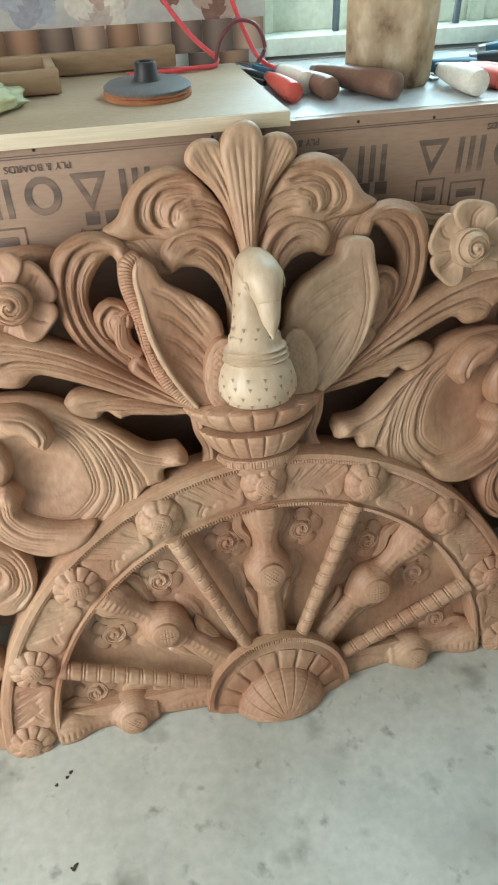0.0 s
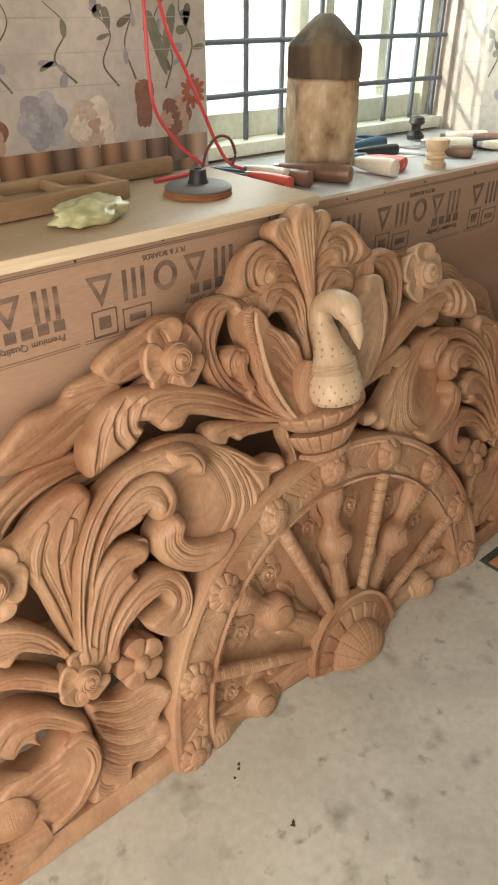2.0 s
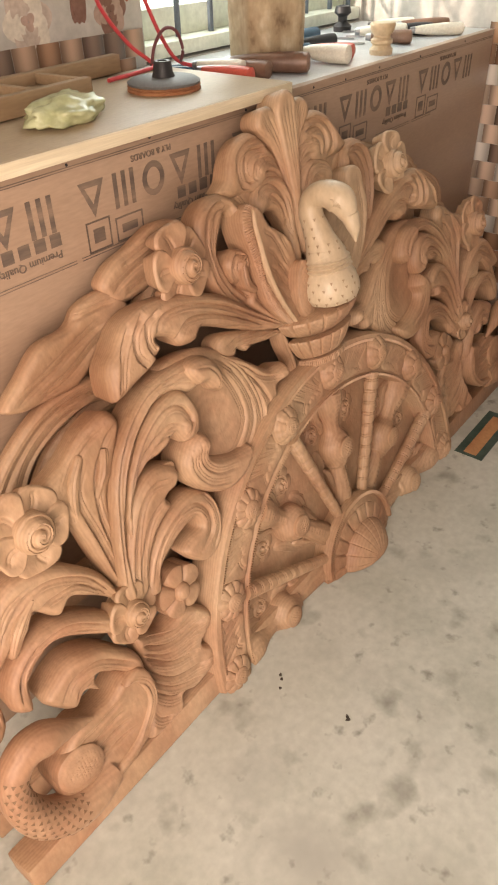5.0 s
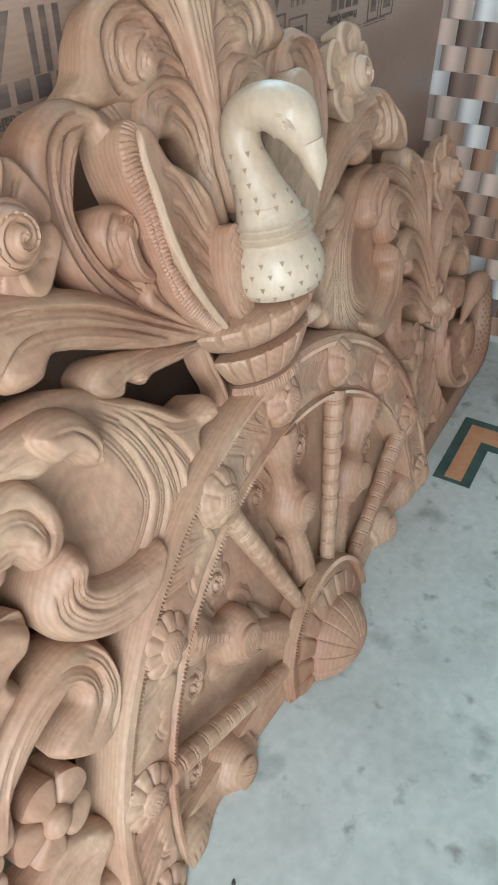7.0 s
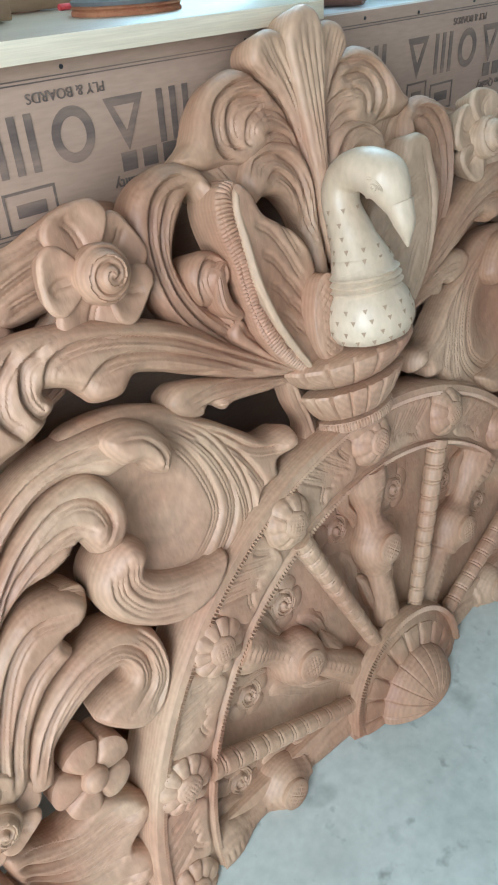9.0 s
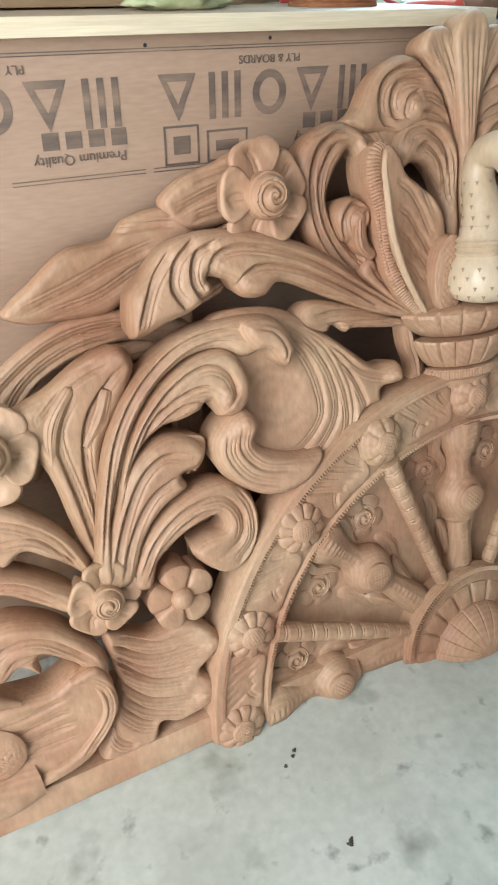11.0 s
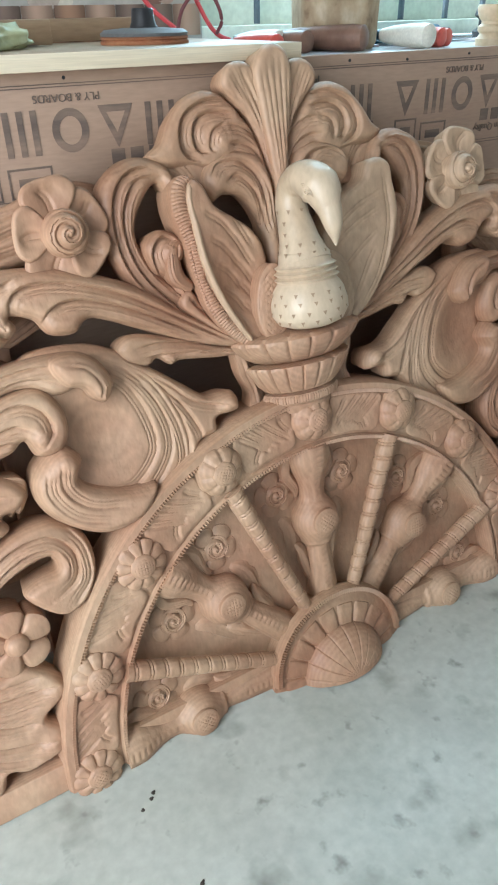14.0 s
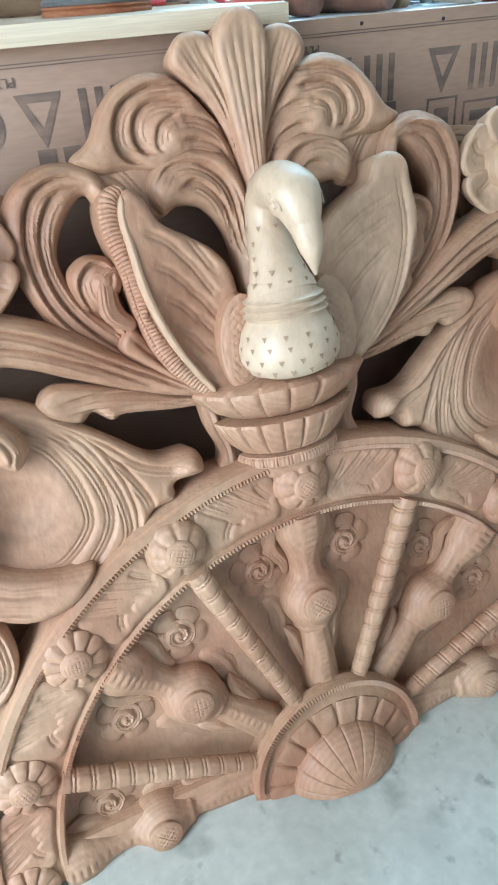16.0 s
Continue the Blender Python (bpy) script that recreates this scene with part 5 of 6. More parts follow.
for z in (0.8655, 0.8625):
    printed("printed_line", -1.58, 1.0, z, z + 0.0011)
for word in range(7):
    right = 0.895 - 0.330 * word
    zt, zb = 0.840, 0.790
    zm = (zt + zb) / 2
    # a row of plain emblem shapes: double bars, solid wedges and a ring
    for k, shape in enumerate("PWRPW"):
        x = right - 0.030 - k * 0.060
        a = 0.023
        if shape == "P":
            for q in (-0.72, 0.0, 0.72):
                printed("emblem_bar", x + a * q - 0.0038, x + a * q + 0.0038, zb, zt)
        elif shape == "W":
            o3, i3 = [(x - a, zt), (x + a, zt), (x, zb)], [(x - a * 0.55, zt - 0.008), (x + a * 0.55, zt - 0.008), (x, zb + 0.018)]
            part("emblem_wedge", [grid([[(p[0], FACE, p[1]) for p in o3], [(p[0], FACE, p[1]) for p in i3], [(p[0], FACE + 0.0006, p[1]) for p in i3], [(p[0], FACE + 0.0006, p[1]) for p in o3]], True)], INK, counter)
        else:
            outer = [(x + a * math.cos(g), zm + 0.025 * math.sin(g)) for g in np.linspace(0, math.tau, 28, endpoint=False)]
            inner = [(x + (a - 0.009) * math.cos(g), zm + 0.016 * math.sin(g)) for g in np.linspace(0, math.tau, 28, endpoint=False)]
            part("emblem_ring", [grid([[(p[0], FACE, p[1]) for p in outer], [(p[0], FACE, p[1]) for p in inner], [(p[0], FACE + 0.0006, p[1]) for p in inner], [(p[0], FACE + 0.0006, p[1]) for p in outer]], True)], INK, counter)
    mid = right - 0.160
    lettering("printed_text", "PLY & BOARDS", 0.0125, INK, counter, Matrix.Translation((mid + 0.01, FACE, 0.8515)) @ pose(0, 0, 0, 90, 180, 0))
    lettering("printed_text", "Premium Quality", 0.0155, INK, counter, Matrix.Translation((mid - 0.23, FACE, 0.7600)) @ pose(0, 0, 0, 90, 180, 0))
    for x0, x1 in ((mid - 0.31, mid - 0.155), (mid - 0.145, mid - 0.05)):
        for z in (0.7405, 0.7365):
            printed("printed_line", x0, x1, z, z + 0.0011)
    for x0, x1, z0, z1 in ((mid - 0.130, mid - 0.085, 0.742, 0.786), (mid - 0.075, mid - 0.020, 0.742, 0.778)):
        for q0, q1, r0, r1 in ((x0, x1, z0, z0 + 0.0025), (x0, x1, z1 - 0.0025, z1), (x0, x0 + 0.0025, z0 + 0.0025, z1 - 0.0025), (x1 - 0.0025, x1, z0 + 0.0025, z1 - 0.0025), (x0 + 0.012, x1 - 0.012, z0 + 0.012, z1 - 0.012)):
            printed("printed_mark", q0, q1, r0, r1)
    for k in range(4):
        x = mid - 0.175 - 0.026 * k
        printed("printed_mark", x - 0.018, x, 0.771, 0.789)
nail = [lathe([(0.0, -0.0012), (0.0018, -0.001), (0.0022, 0.0)], 10)]
head = None
for k, x in enumerate((-0.62, -0.40, -0.245, -0.02, 0.18, 0.29, 0.42, 0.60, 0.83)):
    ob = part("nail", head or nail, BLACK, counter)
    head = ob.data
    ob.matrix_local = pose(x, -0.0002, 0.872 - 0.003 * (k % 2), -90, 0, 0)

# ---- floor inlay ----
inlay = thing("floor_inlay", I4, "green and ochre marble border strip set in the floor", "floor inlay", kind="structure")
H0, H1 = -0.002, 0.0015
Y0, Y1, XA, XB, XL = -0.366, -0.292, 0.585, 0.678, 0.452
g = 0.020
part("green_strip", [box(XL, XB, Y1 - g, Y1, H0, H1, 0)], GREEN, inlay)
part("green_strip", [box(XL, XA + g, Y0, Y0 + g, H0, H1, 0)], GREEN, inlay)
part("green_strip", [box(XA, XA + g, -2.6, Y0, H0, H1, 0)], GREEN, inlay)
part("green_strip", [box(XB - g, XB, -2.6, Y1 - g, H0, H1, 0)], GREEN, inlay)
part("green_strip", [box(XL, XL + g * 0.5, Y0 + g, Y1 - g, H0, H1, 0)], GREEN, inlay)
part("ochre_strip", [box(XL + g * 0.5, XB - g, Y0 + g, Y1 - g, H0, H1 - 0.0004, 0)], ORANGE, inlay)
part("ochre_strip", [box(XA + g, XB - g, -2.6, Y0 + g, H0, H1 - 0.0004, 0)], ORANGE, inlay)

# dirt and chips of wood on the floor
rng = random.Random(4)
chip_mat = plain("wood_chip", (0.05, 0.04, 0.03), 0.8)
chip = None
for x, y in ((-0.372, -0.334), (-0.366, -0.327), (-0.389, -0.343), (-0.368, -0.474), (-0.364, -0.470)):
    P = button(0, 0, 0.0048, 0.002, 0, -0.0005, 4, 12, petals=3, cut=0.3, ax=rng.uniform(0.6, 1.1), ay=0.6)
    single("wood_chip", [P], chip_mat, pose(x, y, 0.0005, 0, 0, rng.uniform(0, 180)), "tiny dark wood chip lying on the floor", "wood chip", "floor chips")

# ---- tiles ----
WOVEN = material("woven_print", [(0.30, 0.22, 0.17), (0.40, 0.30, 0.24)], 30, 0.22, 0.03, 200)
nt = WOVEN.node_tree
bs = nt.nodes["Principled BSDF"]
oi = nt.nodes.new("ShaderNodeObjectInfo")
pal = nt.nodes.new("ShaderNodeValToRGB")
pal.color_ramp.interpolation = "CONSTANT"
for i, (p, c) in enumerate(((0.0, (0.33, 0.19, 0.12)), (0.22, (0.56, 0.42, 0.33)), (0.42, (0.20, 0.14, 0.11)), (0.60, (0.62, 0.58, 0.53)), (0.80, (0.42, 0.28, 0.20)))):
    el = pal.color_ramp.elements[i] if i < 2 else pal.color_ramp.elements.new(p)
    el.position, el.color = p, (*c, 1)
nt.links.new(oi.outputs["Random"], pal.inputs[0])
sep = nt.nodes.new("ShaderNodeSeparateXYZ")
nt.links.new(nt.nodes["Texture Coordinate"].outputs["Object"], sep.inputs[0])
# Printed light and shade of the weave: colour darkens towards both ends
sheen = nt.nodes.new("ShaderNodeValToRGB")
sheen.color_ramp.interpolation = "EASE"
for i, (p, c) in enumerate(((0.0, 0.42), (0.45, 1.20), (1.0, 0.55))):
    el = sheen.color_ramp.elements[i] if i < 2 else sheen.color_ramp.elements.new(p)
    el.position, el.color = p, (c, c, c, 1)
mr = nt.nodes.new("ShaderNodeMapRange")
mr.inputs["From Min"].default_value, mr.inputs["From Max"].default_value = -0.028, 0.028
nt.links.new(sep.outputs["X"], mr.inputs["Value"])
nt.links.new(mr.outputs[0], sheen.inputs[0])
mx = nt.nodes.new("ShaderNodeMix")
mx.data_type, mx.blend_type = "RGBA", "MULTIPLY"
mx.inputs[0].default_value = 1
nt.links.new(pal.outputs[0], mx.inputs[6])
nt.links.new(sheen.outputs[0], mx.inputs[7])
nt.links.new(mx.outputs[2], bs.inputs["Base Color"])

BW, BH = 0.0535, 0.0485
rows = []
for i in range(7):
    for_x = -BW / 2 + BW * i / 6
    rows.append([(for_x * 0.992, (0.5 - k) * BH * 0.985, 0.0035 * math.cos(math.pi * (i / 6 - 0.5)) ** 0.7) for k in (0.0, 0.5, 1.0)])
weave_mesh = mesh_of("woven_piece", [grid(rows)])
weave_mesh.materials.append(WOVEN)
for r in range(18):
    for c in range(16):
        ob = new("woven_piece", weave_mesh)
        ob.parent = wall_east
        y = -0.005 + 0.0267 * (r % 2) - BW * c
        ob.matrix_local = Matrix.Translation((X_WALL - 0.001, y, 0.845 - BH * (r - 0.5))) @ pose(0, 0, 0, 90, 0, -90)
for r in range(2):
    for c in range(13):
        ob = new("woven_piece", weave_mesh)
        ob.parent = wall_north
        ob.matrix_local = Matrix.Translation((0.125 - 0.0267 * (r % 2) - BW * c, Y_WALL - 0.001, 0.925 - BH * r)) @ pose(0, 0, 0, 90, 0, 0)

# printed flowers on the glazed wall tiles; the print lies in the glaze
PRINT = {k: material("print_" + k, [tuple(q * 0.8 for q in c), c], 40, 0.25, 0.02, 120) for k, c in (
    ("rose", (0.47, 0.33, 0.27)), ("blush", (0.55, 0.45, 0.38)), ("brick", (0.36, 0.12, 0.08)), ("maroon", (0.24, 0.13, 0.10)), ("orange", (0.50, 0.22, 0.13)), ("slate", (0.33, 0.33, 0.36)), ("mist", (0.40, 0.41, 0.44)), ("stem", (0.16, 0.14, 0.11)), ("leaf", (0.20, 0.22, 0.17)),
    ("cream", (0.70, 0.64, 0.54)), ("dark", (0.12, 0.10, 0.09)))}
NORTH = Matrix.Translation((0, Y_WALL, 0)) @ pose(0, 0, 0, 90, 0, 0)
EAST = Matrix.Translation((X_WALL, 0, 0)) @ pose(0, 0, 0, 90, 0, -90)


def flat(outline, depth):
    """A thin printed patch: outline in the wall's plane."""
    n = len(outline)
    v = [(x, y, depth) for x, y in outline] + [(x, y, -0.0005) for x, y in outline]
    return v, [tuple(range(n))] + [(i, i + n, (i + 1) % n + n, (i + 1) % n) for i in range(n)]


def petal_shape(cx, cy, r0, r1, a, wide):
    out = []
    for k in range(14):
        g = math.tau * k / 14
        lx, ly = (r0 + r1) / 2 + (r1 - r0) / 2 * math.cos(g), wide * math.sin(g) * (1 + 0.3 * math.cos(g))
        out.append((cx + lx * math.cos(a) - ly * math.sin(a), cy + lx * math.sin(a) + ly * math.cos(a)))
    return out


def on_wall(name, pieces, mat, wall, m, label=""):
    ob = part(name, pieces, mat, wall, label)
    ob.matrix_local = m
    return ob


def daisy(wall, m, cx, cy, r, mat, n=16):
    on_wall("printed_flower", [flat(petal_shape(cx, cy, r * 0.2, r * (0.88 + 0.12 * (k % 2)), math.tau * k / n, r * 0.15), 0.0006 + 0.0002 * (k % 3)) for k in range(n)], mat, wall, m)
    on_wall("flower_centre", [flat(petal_shape(cx, cy, -r * 0.27, r * 0.27, 0, r * 0.27), 0.0016)], PRINT["slate"], wall, m)


def rose_print(wall, m, cx, cy, r, outer="cream", inner="blush", heart="rose"):
    """Petals in wrapped rings, each ring a step nearer than the last."""
    for ring_no, (q, n) in enumerate(((0.74, 6), (0.56, 5), (0.38, 4), (0.22, 3))):
        for k in range(n):
            a = math.tau * k / n + ring_no * 0.9
            px, py = cx + r * q * 0.55 * math.cos(a), cy + r * q * 0.55 * math.sin(a)
            mat = (outer, inner)[(k + ring_no) % 2] if ring_no < 3 else heart
            on_wall("printed_petal", [flat(petal_shape(px, py, -r * q * 0.55, r * q * 0.62, a + 1.2, r * q * 0.52), 0.0005 + 0.0006 * ring_no + 0.00009 * k)], PRINT[mat], wall, m)


def vine(wall, m, pts, wide=0.0022, leaves=4, seed=1):
    rr = random.Random(seed)
    c = spline(pts, 26)
    t = np.gradient(c, axis=0)
    t /= np.linalg.norm(t, axis=1)[:, None]
    n = np.stack([-t[:, 1], t[:, 0]], 1)
    w = wide * np.linspace(1, 0.35, 26)[:, None]
    on_wall("printed_vine", [flat([tuple(p) for p in c + n * w] + [tuple(p) for p in (c - n * w)[::-1]], 0.0005)], PRINT["stem"], wall, m)
    for k in range(leaves):
        i = rr.randrange(4, 25)
        a = rr.uniform(0, math.tau)
        on_wall("printed_leaf", [flat(petal_shape(c[i][0], c[i][1], 0, rr.uniform(0.02, 0.04), a, rr.uniform(0.004, 0.009)), 0.0007)], PRINT[rr.choice(["leaf", "stem", "slate"])], wall, m)


# wall coordinates: x along the wall, y up
rose_print(wall_north, NORTH, -0.122, 0.985, 0.064, "blush", "cream", "rose")
rose_print(wall_north, NORTH, -0.230, 1.000, 0.062, "slate", "mist", "slate")
rose_print(wall_north, NORTH, -0.345, 0.985, 0.055, "maroon", "rose", "brick")
rose_print(wall_north, NORTH, 0.072, 0.985, 0.050, "maroon", "rose", "maroon")
daisy(wall_north, NORTH, 0.118, 1.030, 0.034, PRINT["brick"], 12)
on_wall("printed_tulip", [flat(petal_shape(-0.004, 1.015, -0.045, 0.045, 1.5 + d, 0.018), 0.0008 + 0.0003 * i) for i, d in enumerate((-0.25, 0.25, 0.0))], PRINT["maroon"], wall_north, NORTH)
for k, pts in enumerate(([(-0.02, 1.06), (-0.04, 1.12), (-0.02, 1.18), (-0.05, 1.24)], [(-0.15, 1.06), (-0.19, 1.10), (-0.16, 1.15), (-0.20, 1.19)], [(0.05, 1.04), (0.07, 1.10), (0.03, 1.16), (0.08, 1.22)],
                         [(-0.28, 1.05), (-0.31, 1.10), (-0.27, 1.16), (-0.30, 1.22)], [(0.10, 1.07), (0.12, 1.12), (0.09, 1.18), (0.11, 1.24)], [(-0.06, 1.05), (-0.09, 1.09), (-0.07, 1.14), (-0.11, 1.18)])):
    vine(wall_north, NORTH, pts, 0.002, 5, k)
on_wall("printed_leaf", [flat(petal_shape(0.035, 1.12, -0.06, 0.06, 1.9, 0.012), 0.0009), flat(petal_shape(0.06, 1.13, -0.05, 0.06, 1.3, 0.011), 0.0011)], PRINT["leaf"], wall_north, NORTH)
# east wall: x runs towards the room
daisy(wall_east, EAST, -0.105, 1.010, 0.050, PRINT["orange"], 20)
rose_print(wall_east, EAST, -0.022, 1.005, 0.046, "slate", "mist", "slate")
rose_print(wall_east, EAST, 0.075, 0.975, 0.050, "cream", "blush", "rose")
rose_print(wall_east, EAST, -0.215, 0.985, 0.045, "mist", "slate", "mist")
rose_print(wall_east, EAST, 0.185, 0.985, 0.050, "maroon", "rose", "brick")
for k, pts in enumerate(([(-0.20, 1.04), (-0.22, 1.10), (-0.18, 1.15), (-0.21, 1.20)], [(-0.10, 1.06), (-0.12, 1.12), (-0.09, 1.17), (-0.13, 1.21)], [(0.0, 1.05), (0.03, 1.10), (-0.01, 1.15), (0.02, 1.20)],
                         [(0.10, 1.03), (0.08, 1.09), (0.12, 1.14), (0.10, 1.20)], [(-0.28, 1.02), (-0.26, 1.08), (-0.30, 1.14), (-0.28, 1.20)])):
    vine(wall_east, EAST, pts, 0.0022, 6, k + 20)
on_wall("printed_leaf", [flat(petal_shape(-0.19, 1.10, -0.05, 0.06, 1.0, 0.014), 0.0009), flat(petal_shape(-0.16, 1.12, -0.04, 0.05, 2.2, 0.013), 0.0011)], PRINT["leaf"], wall_east, EAST)
# raised band joints of the glazed tiles
for z in (0.948, 1.055, 1.110, 1.165, 1.22):
    on_wall("tile_joint", [box(-1.0, 0.15, z - 0.0006, z + 0.0006, -0.0003, 0.0012, 0)], PLASTER, wall_north, NORTH)
    on_wall("tile_joint", [box(-0.395, 1.2, z - 0.0006, z + 0.0006, -0.0003, 0.0012, 0)], PLASTER, wall_east, EAST)

# ---- things on the counter ----
S = TOP + 0.019
pad = thing("sanding_disc", pose(-0.085, 0.118, S + 0.0002, 0, 0, 20), "round grey sanding pad with a rust-brown abrasive disc", "sanding disc")
part("abrasive", [lathe([(0.0, 0.0), (0.060, 0.0), (0.0605, 0.003), (0.058, 0.005), (0.0605, 0.007), (0.058, 0.009), (0.0, 0.009)], 40)], ABRASIVE, pad, "worn rust-brown abrasive")
part("backing_pad", [lathe([(0.0, 0.0095), (0.059, 0.0095), (0.060, 0.013), (0.054, 0.017), (0.030, 0.019), (0.0, 0.019)], 40)], GREY_PAD, pad)
part("hub", [lathe([(0.0, 0.0192), (0.019, 0.0192), (0.016, 0.026), (0.0145, 0.040), (0.013, 0.042), (0.008, 0.042), (0.0075, 0.034), (0.0, 0.034)], 24)], BLACK, pad)

block = thing("wooden_block", pose(0.298, 0.195, TOP - 0.002, 0, 0, 24), "weathered wooden block with a dark pointed cap piece", "wood block")
part("body", [lathe([(0.0, 0.0), (0.070, 0.0), (0.077, 0.01), (0.080, 0.10), (0.078, 0.180), (0.074, 0.184), (0.0, 0.184)], 64, wave=lambda a, h: 0.94 / max(abs(math.cos(a)), abs(math.sin(a)), 0.80 * (abs(math.cos(a)) + abs(math.sin(a)))))], OLD_WOOD, block)
part("cap", [lathe([(0.0, 0.1845), (0.078, 0.1845), (0.079, 0.190), (0.079, 0.236), (0.075, 0.244), (0.026, 0.288), (0.016, 0.294), (0.0, 0.294)], 8)], DARK_WOOD, block, "dark rough-sawn cap", 25)

cable_mat = plain("red_cable", (0.62, 0.06, 0.07), 0.45)
single("power_cable", [tube([(-0.035, 0.330, 1.70), (-0.040, 0.325, 1.30), (-0.046, 0.315, 1.16), (-0.048, 0.310, 1.08), (-0.040, 0.305, 1.01), (0.005, 0.290, 0.945), (0.045, 0.270, 0.907), (0.00, 0.250, 0.904), (-0.10, 0.235, 0.904)], [0.0036, 0.0036], 90, 8)],
       cable_mat, I4, "red power cable hanging down to the plywood sheet", "cable", "cables")
single("power_cable", [tube([(-0.030, 0.345, 1.70), (-0.015, 0.335, 1.30), (0.000, 0.320, 1.16), (0.035, 0.310, 1.08), (0.066, 0.300, 1.01), (0.090, 0.290, 0.950), (0.115, 0.275, 0.905), (0.150, 0.250, 0.890)], [0.0036, 0.0036], 80, 8)],
       cable_mat, I4, "red power cable hanging down beside the window", "cable", "cables")
single("cable_loop", [tube([(0.040, 0.270, 0.905), (0.050, 0.265, 0.940), (0.075, 0.262, 0.962), (0.105, 0.262, 0.955), (0.118, 0.260, 0.925), (0.105, 0.255, 0.905)], [0.003, 0.003], 40, 8)], plain("dark_red_cable", (0.16, 0.04, 0.045), 0.5), I4,
       "dark looped end of a red cable on the counter", "cable", "cables")

tray = thing("wooden_tray", pose(-0.20, 0.16, S + 0.002, 0, 0, 4), "long rough wooden tray with cross pieces on the plywood", "tray")
TRAY = material("tray_wood", [(0.28, 0.18, 0.10), (0.42, 0.29, 0.18)], 8, 0.7, 0.3, 100, (0.4, 2, 2))
part("tray_bottom", [box(-0.70, 0.0, 0.016, 0.115, 0.004, 0.012, 0.001)], TRAY, tray)
part("side_rail", [box(-0.70, 0.0, 0.0, 0.015, 0.0, 0.030, 0.002)], TRAY, tray)
part("side_rail", [box(-0.70, 0.19, 0.116, 0.134, 0.0, 0.030, 0.002)], TRAY, tray)
for x in (-0.014, -0.11, -0.22, -0.33):
    part("cross_piece", [box(x, x + 0.013, 0.016, 0.115, 0.0125, 0.028, 0.0015)], TRAY, tray)

bm = bmesh.new()
bmesh.ops.create_icosphere(bm, subdivisions=4, radius=1)
for v in bm.verts:
    p = v.co.copy()
    f = 1 + 0.30 * noise.noise(p * 2.2) + 0.22 * abs(noise.noise(p * 5.0)) + 0.07 * noise.noise(p * 11)
    v.co = Vector((p.x * 0.080 * f, p.y * 0.052 * f, max(-0.014, p.z * 0.022 * f)))
bag_me = bpy.data.meshes.new("plastic_bag")
bm.to_mesh(bag_me)
bm.free()
bag_me.polygons.foreach_set("use_smooth", [True] * len(bag_me.polygons))
single("plastic_bag", bag_me, BAG, pose(-0.318, 0.088, S + 0.0125, 0, 0, 25) @ Matrix.Diagonal((0.86, 0.86, 0.86, 1)), "crumpled pale green plastic bag on the plywood sheet", "plastic bag")

spool = thing("wooden_spool", pose(0.530, 0.060, TOP - 0.002, 0, 0, 0), "small ringed turned wooden spool standing on the counter", "turned wood")
part("body", [lathe([(0.0, 0.0), (0.024, 0.0), (0.025, 0.010), (0.021, 0.014), (0.019, 0.018), (0.023, 0.022), (0.023, 0.028), (0.018, 0.032), (0.018, 0.036), (0.022, 0.040), (0.025, 0.046), (0.027, 0.056), (0.025, 0.060), (0.0, 0.060)], 30)], PALE_WOOD, spool)


def chisel(x0, y0, x1, y1, r, handle, blade=0.07, label="carving chisel with a plastic handle", ferrule=STEEL):
    """A hand tool lying down: handle from the first to the second point, blade behind it."""
    d = Vector((x1 - x0, y1 - y0, 0))
    L = d.length
    yaw = math.degrees(math.atan2(d.y, d.x))
    base = S if x0 < 0.06 else TOP - 0.002
    t = thing("chisel", pose(x0, y0, base + r, 0, 0, yaw), label, "chisel", "hand tools on the counter")
    part("handle", [lathe([(0.0, 0.0), (r * 0.55, 0.0), (r * 0.62, L * 0.08), (r * 0.78, L * 0.25), (r * 0.95, L * 0.6), (r, L * 0.85), (r * 0.93, L * 0.97), (r * 0.6, L), (0.0, L)], 22, axis="x")], handle, t)
    part("ferrule", [lathe([(0.0, -0.012), (r * 0.45, -0.012), (r * 0.56, -0.0005), (0.0, -0.0005)], 16, axis="x")], ferrule, t)
    if blade:
        part("blade", [box(-blade, -0.0125, -r * 0.35, r * 0.35, -r * 0.95, -r * 0.95 + 0.004, 0.0008)], STEEL, t, "steel blade")
    return t


chisel(0.112, 0.205, 0.118, 0.092, 0.0145, RED_PLASTIC, 0.09, "carving chisel with a red plastic handle")
chisel(0.140, 0.240, 0.150, 0.135, 0.0165, WHITE_PLASTIC, 0.06, "carving chisel with a white plastic handle")
chisel(0.160, 0.185, 0.172, 0.092, 0.0160, BROWN, 0.05, "carving chisel with a dark brown handle")
chisel(0.188, 0.200, 0.262, 0.064, 0.0190, BROWN, 0.03, "thick chisel handle of dark brown wood")
chisel(0.368, 0.150, 0.378, 0.046, 0.0185, WHITE_PLASTIC, 0.08, "carving chisel with a white plastic handle", BLUE)
chisel(0.412, 0.168, 0.430, 0.070, 0.0150, RED_PLASTIC, 0.08, "carving chisel with a red plastic handle")
chisel(0.440, 0.176, 0.458, 0.084, 0.0140, RED_PLASTIC, 0.07, "carving chisel with a red plastic handle")
chisel(0.350, 0.230, 0.450, 0.190, 0.0120, BLUE, 0.10, "slim tool with a dark blue handle")
chisel(0.480, 0.250, 0.590, 0.215, 0.0130, BLACK, 0.09, "slim tool with a black handle")
chisel(0.520, 0.300, 0.640, 0.300, 0.0150, BLUE, 0.06, "slim tool with a dark blue handle")
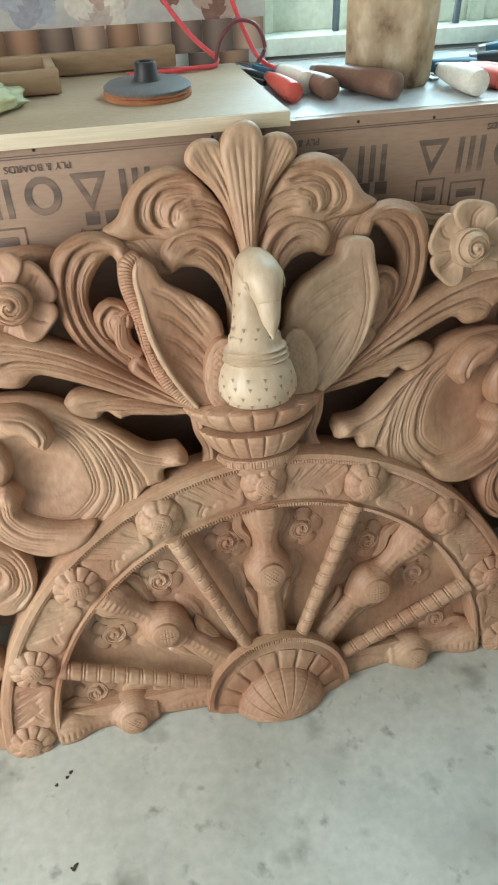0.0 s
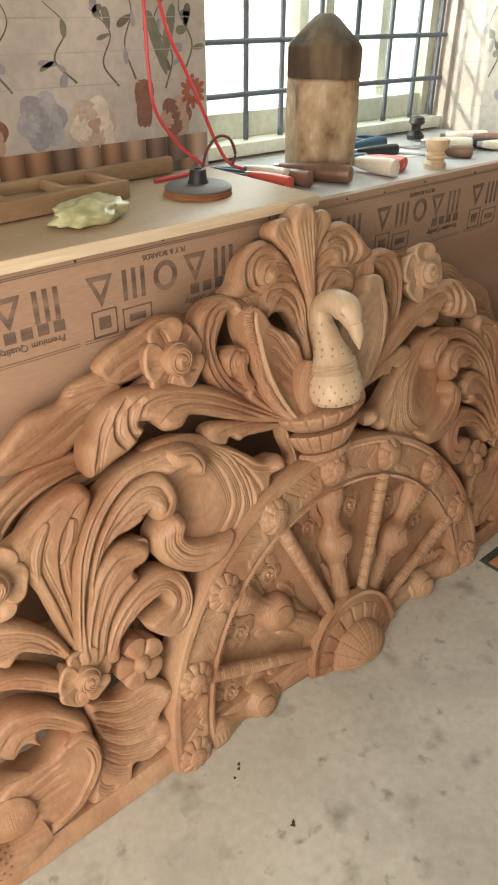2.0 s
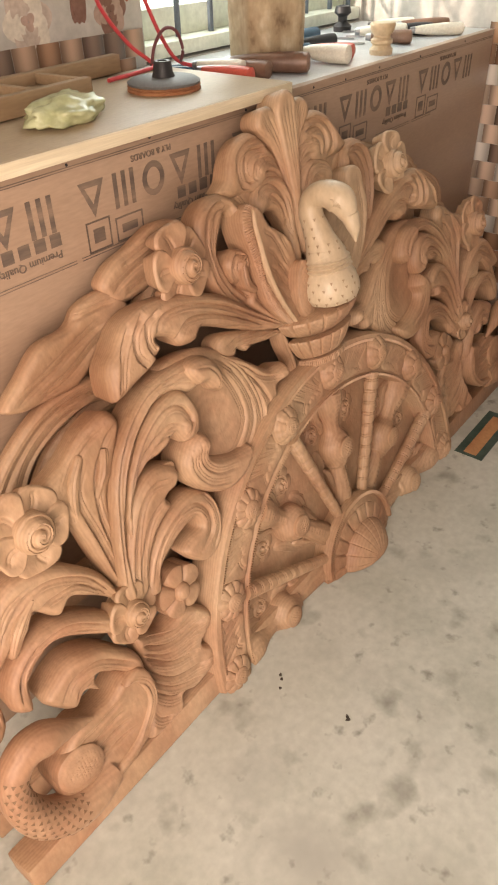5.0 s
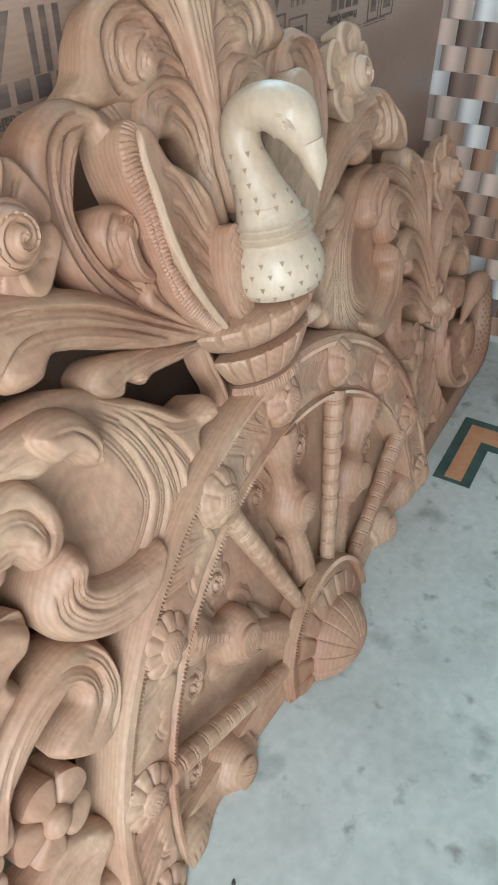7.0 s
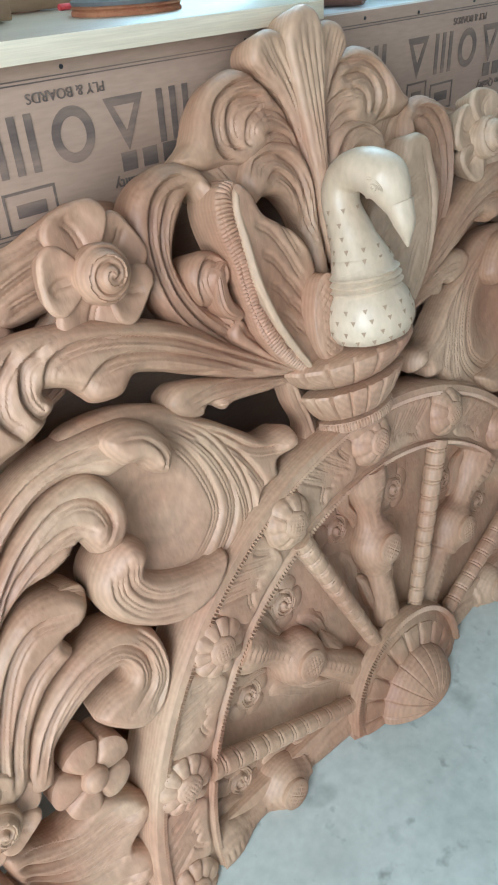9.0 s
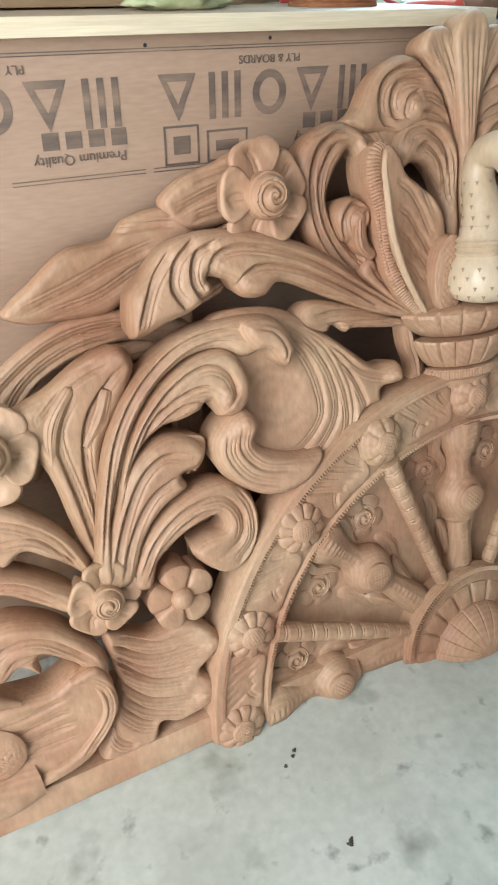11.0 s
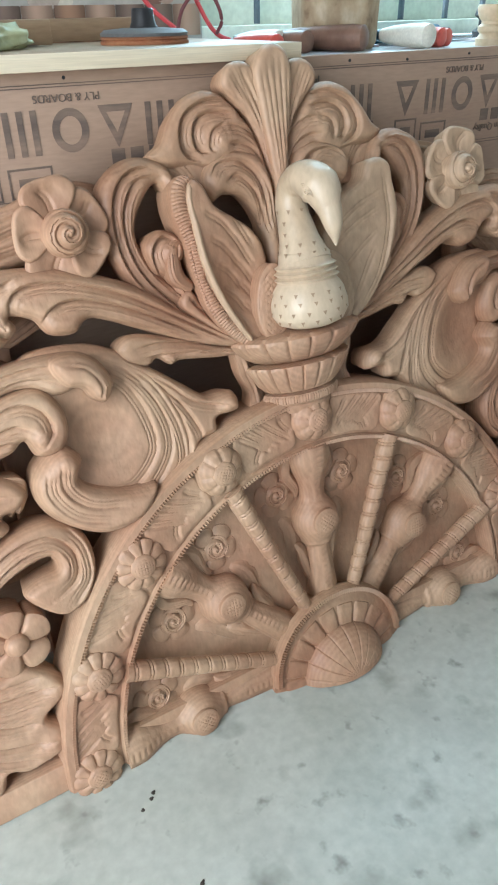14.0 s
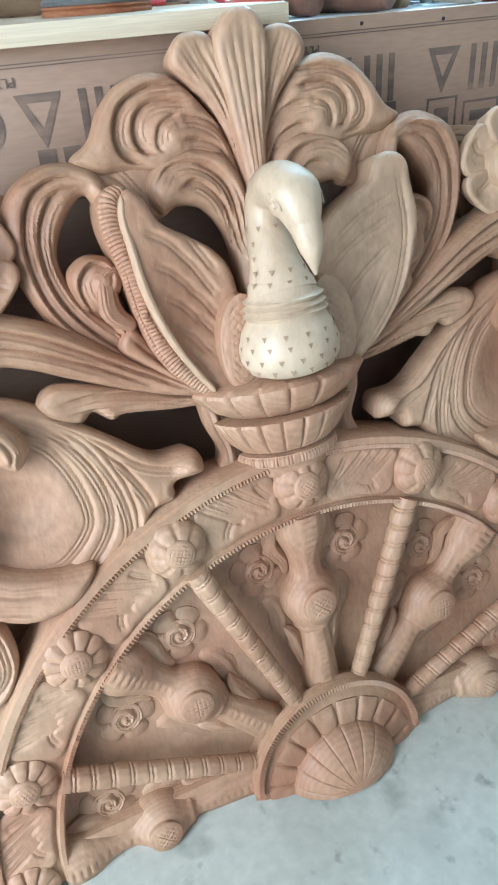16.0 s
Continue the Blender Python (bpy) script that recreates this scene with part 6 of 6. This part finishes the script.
chisel(0.640, 0.150, 0.690, 0.070, 0.0150, BROWN, 0.08, "carving chisel with a dark brown handle")
chisel(0.700, 0.215, 0.760, 0.120, 0.0170, WHITE_PLASTIC, 0.08, "carving chisel with a white plastic handle")
chisel(0.770, 0.180, 0.840, 0.090, 0.0150, BLACK, 0.10, "carving chisel with a black handle")
chisel(0.800, 0.120, 0.880, 0.030, 0.0145, WHITE_PLASTIC, 0.09, "carving chisel with a white plastic handle")
chisel(0.880, 0.200, 0.950, 0.100, 0.0145, BROWN, 0.08, "carving chisel with a dark brown handle")
chisel(0.840, 0.260, 0.930, 0.190, 0.0140, WHITE_PLASTIC, 0.08, "carving chisel with a white plastic handle")
for x, y, yaw in ((0.085, 0.300, -75), (0.118, 0.330, -60)):
    pl = thing("pliers", pose(x, y, TOP + 0.006, 0, 0, yaw), "slim black-handled pliers lying on the counter", "pliers", "hand tools on the counter")
    for s in (-1, 1):
        part("handle", [tube([(0.0, s * 0.002, 0), (0.03, s * 0.010, 0), (0.07, s * 0.013, 0), (0.10, s * 0.008, 0)], [0.004, 0.005, 0.005, 0.004], 16, 8)], BLACK if yaw < -70 else BLUE, pl)
    part("jaw", [tube([(0.0, 0, 0), (-0.02, 0.0, 0), (-0.045, 0, 0)], [0.007, 0.006, 0.0015], 10, 8, 0.6)], STEEL, pl)
sheet_paper = single("paper_sheet", [box(-0.10, 0.10, -0.05, 0.05, 0, 0.0008, 0)], plain("white_paper", (0.75, 0.76, 0.75), 0.6), pose(0.56, 0.235, TOP - 0.0019, 0, 0, -12), "creased white paper lying under the tools", "paper")
single("tape_roll", [lathe([(0.026, 0.0), (0.040, 0.0), (0.041, 0.004), (0.041, 0.016), (0.040, 0.020), (0.026, 0.020), (0.025, 0.010)], 30)], BLUE, pose(0.63, 0.350, TOP - 0.0018, 0, 0, 0), "roll of dark blue tape near the window", "tape")
mal = thing("mallet_head", pose(0.805, 0.330, TOP - 0.002, 0, 0, 30), "small dark knobbed tool head beside the window", "tool")
part("knob", [lathe([(0.0, 0.0), (0.022, 0.0), (0.024, 0.012), (0.012, 0.022), (0.012, 0.034), (0.022, 0.042), (0.018, 0.056), (0.0, 0.060)], 12)], BLACK, mal)

box_thing = thing("storage_box", pose(0.80, -0.63, 0.0, 0, 0, 2), "red-brown plastic box standing on the floor by the wall", "box")
RB = plain("red_brown_plastic", (0.30, 0.085, 0.06), 0.45)
part("body", [box(0.0, 0.19, 0.0, 0.24, 0.0, 0.20, 0.008)], RB, box_thing)
part("lid", [box(-0.006, 0.196, -0.006, 0.246, 0.2005, 0.222, 0.006)], RB, box_thing)
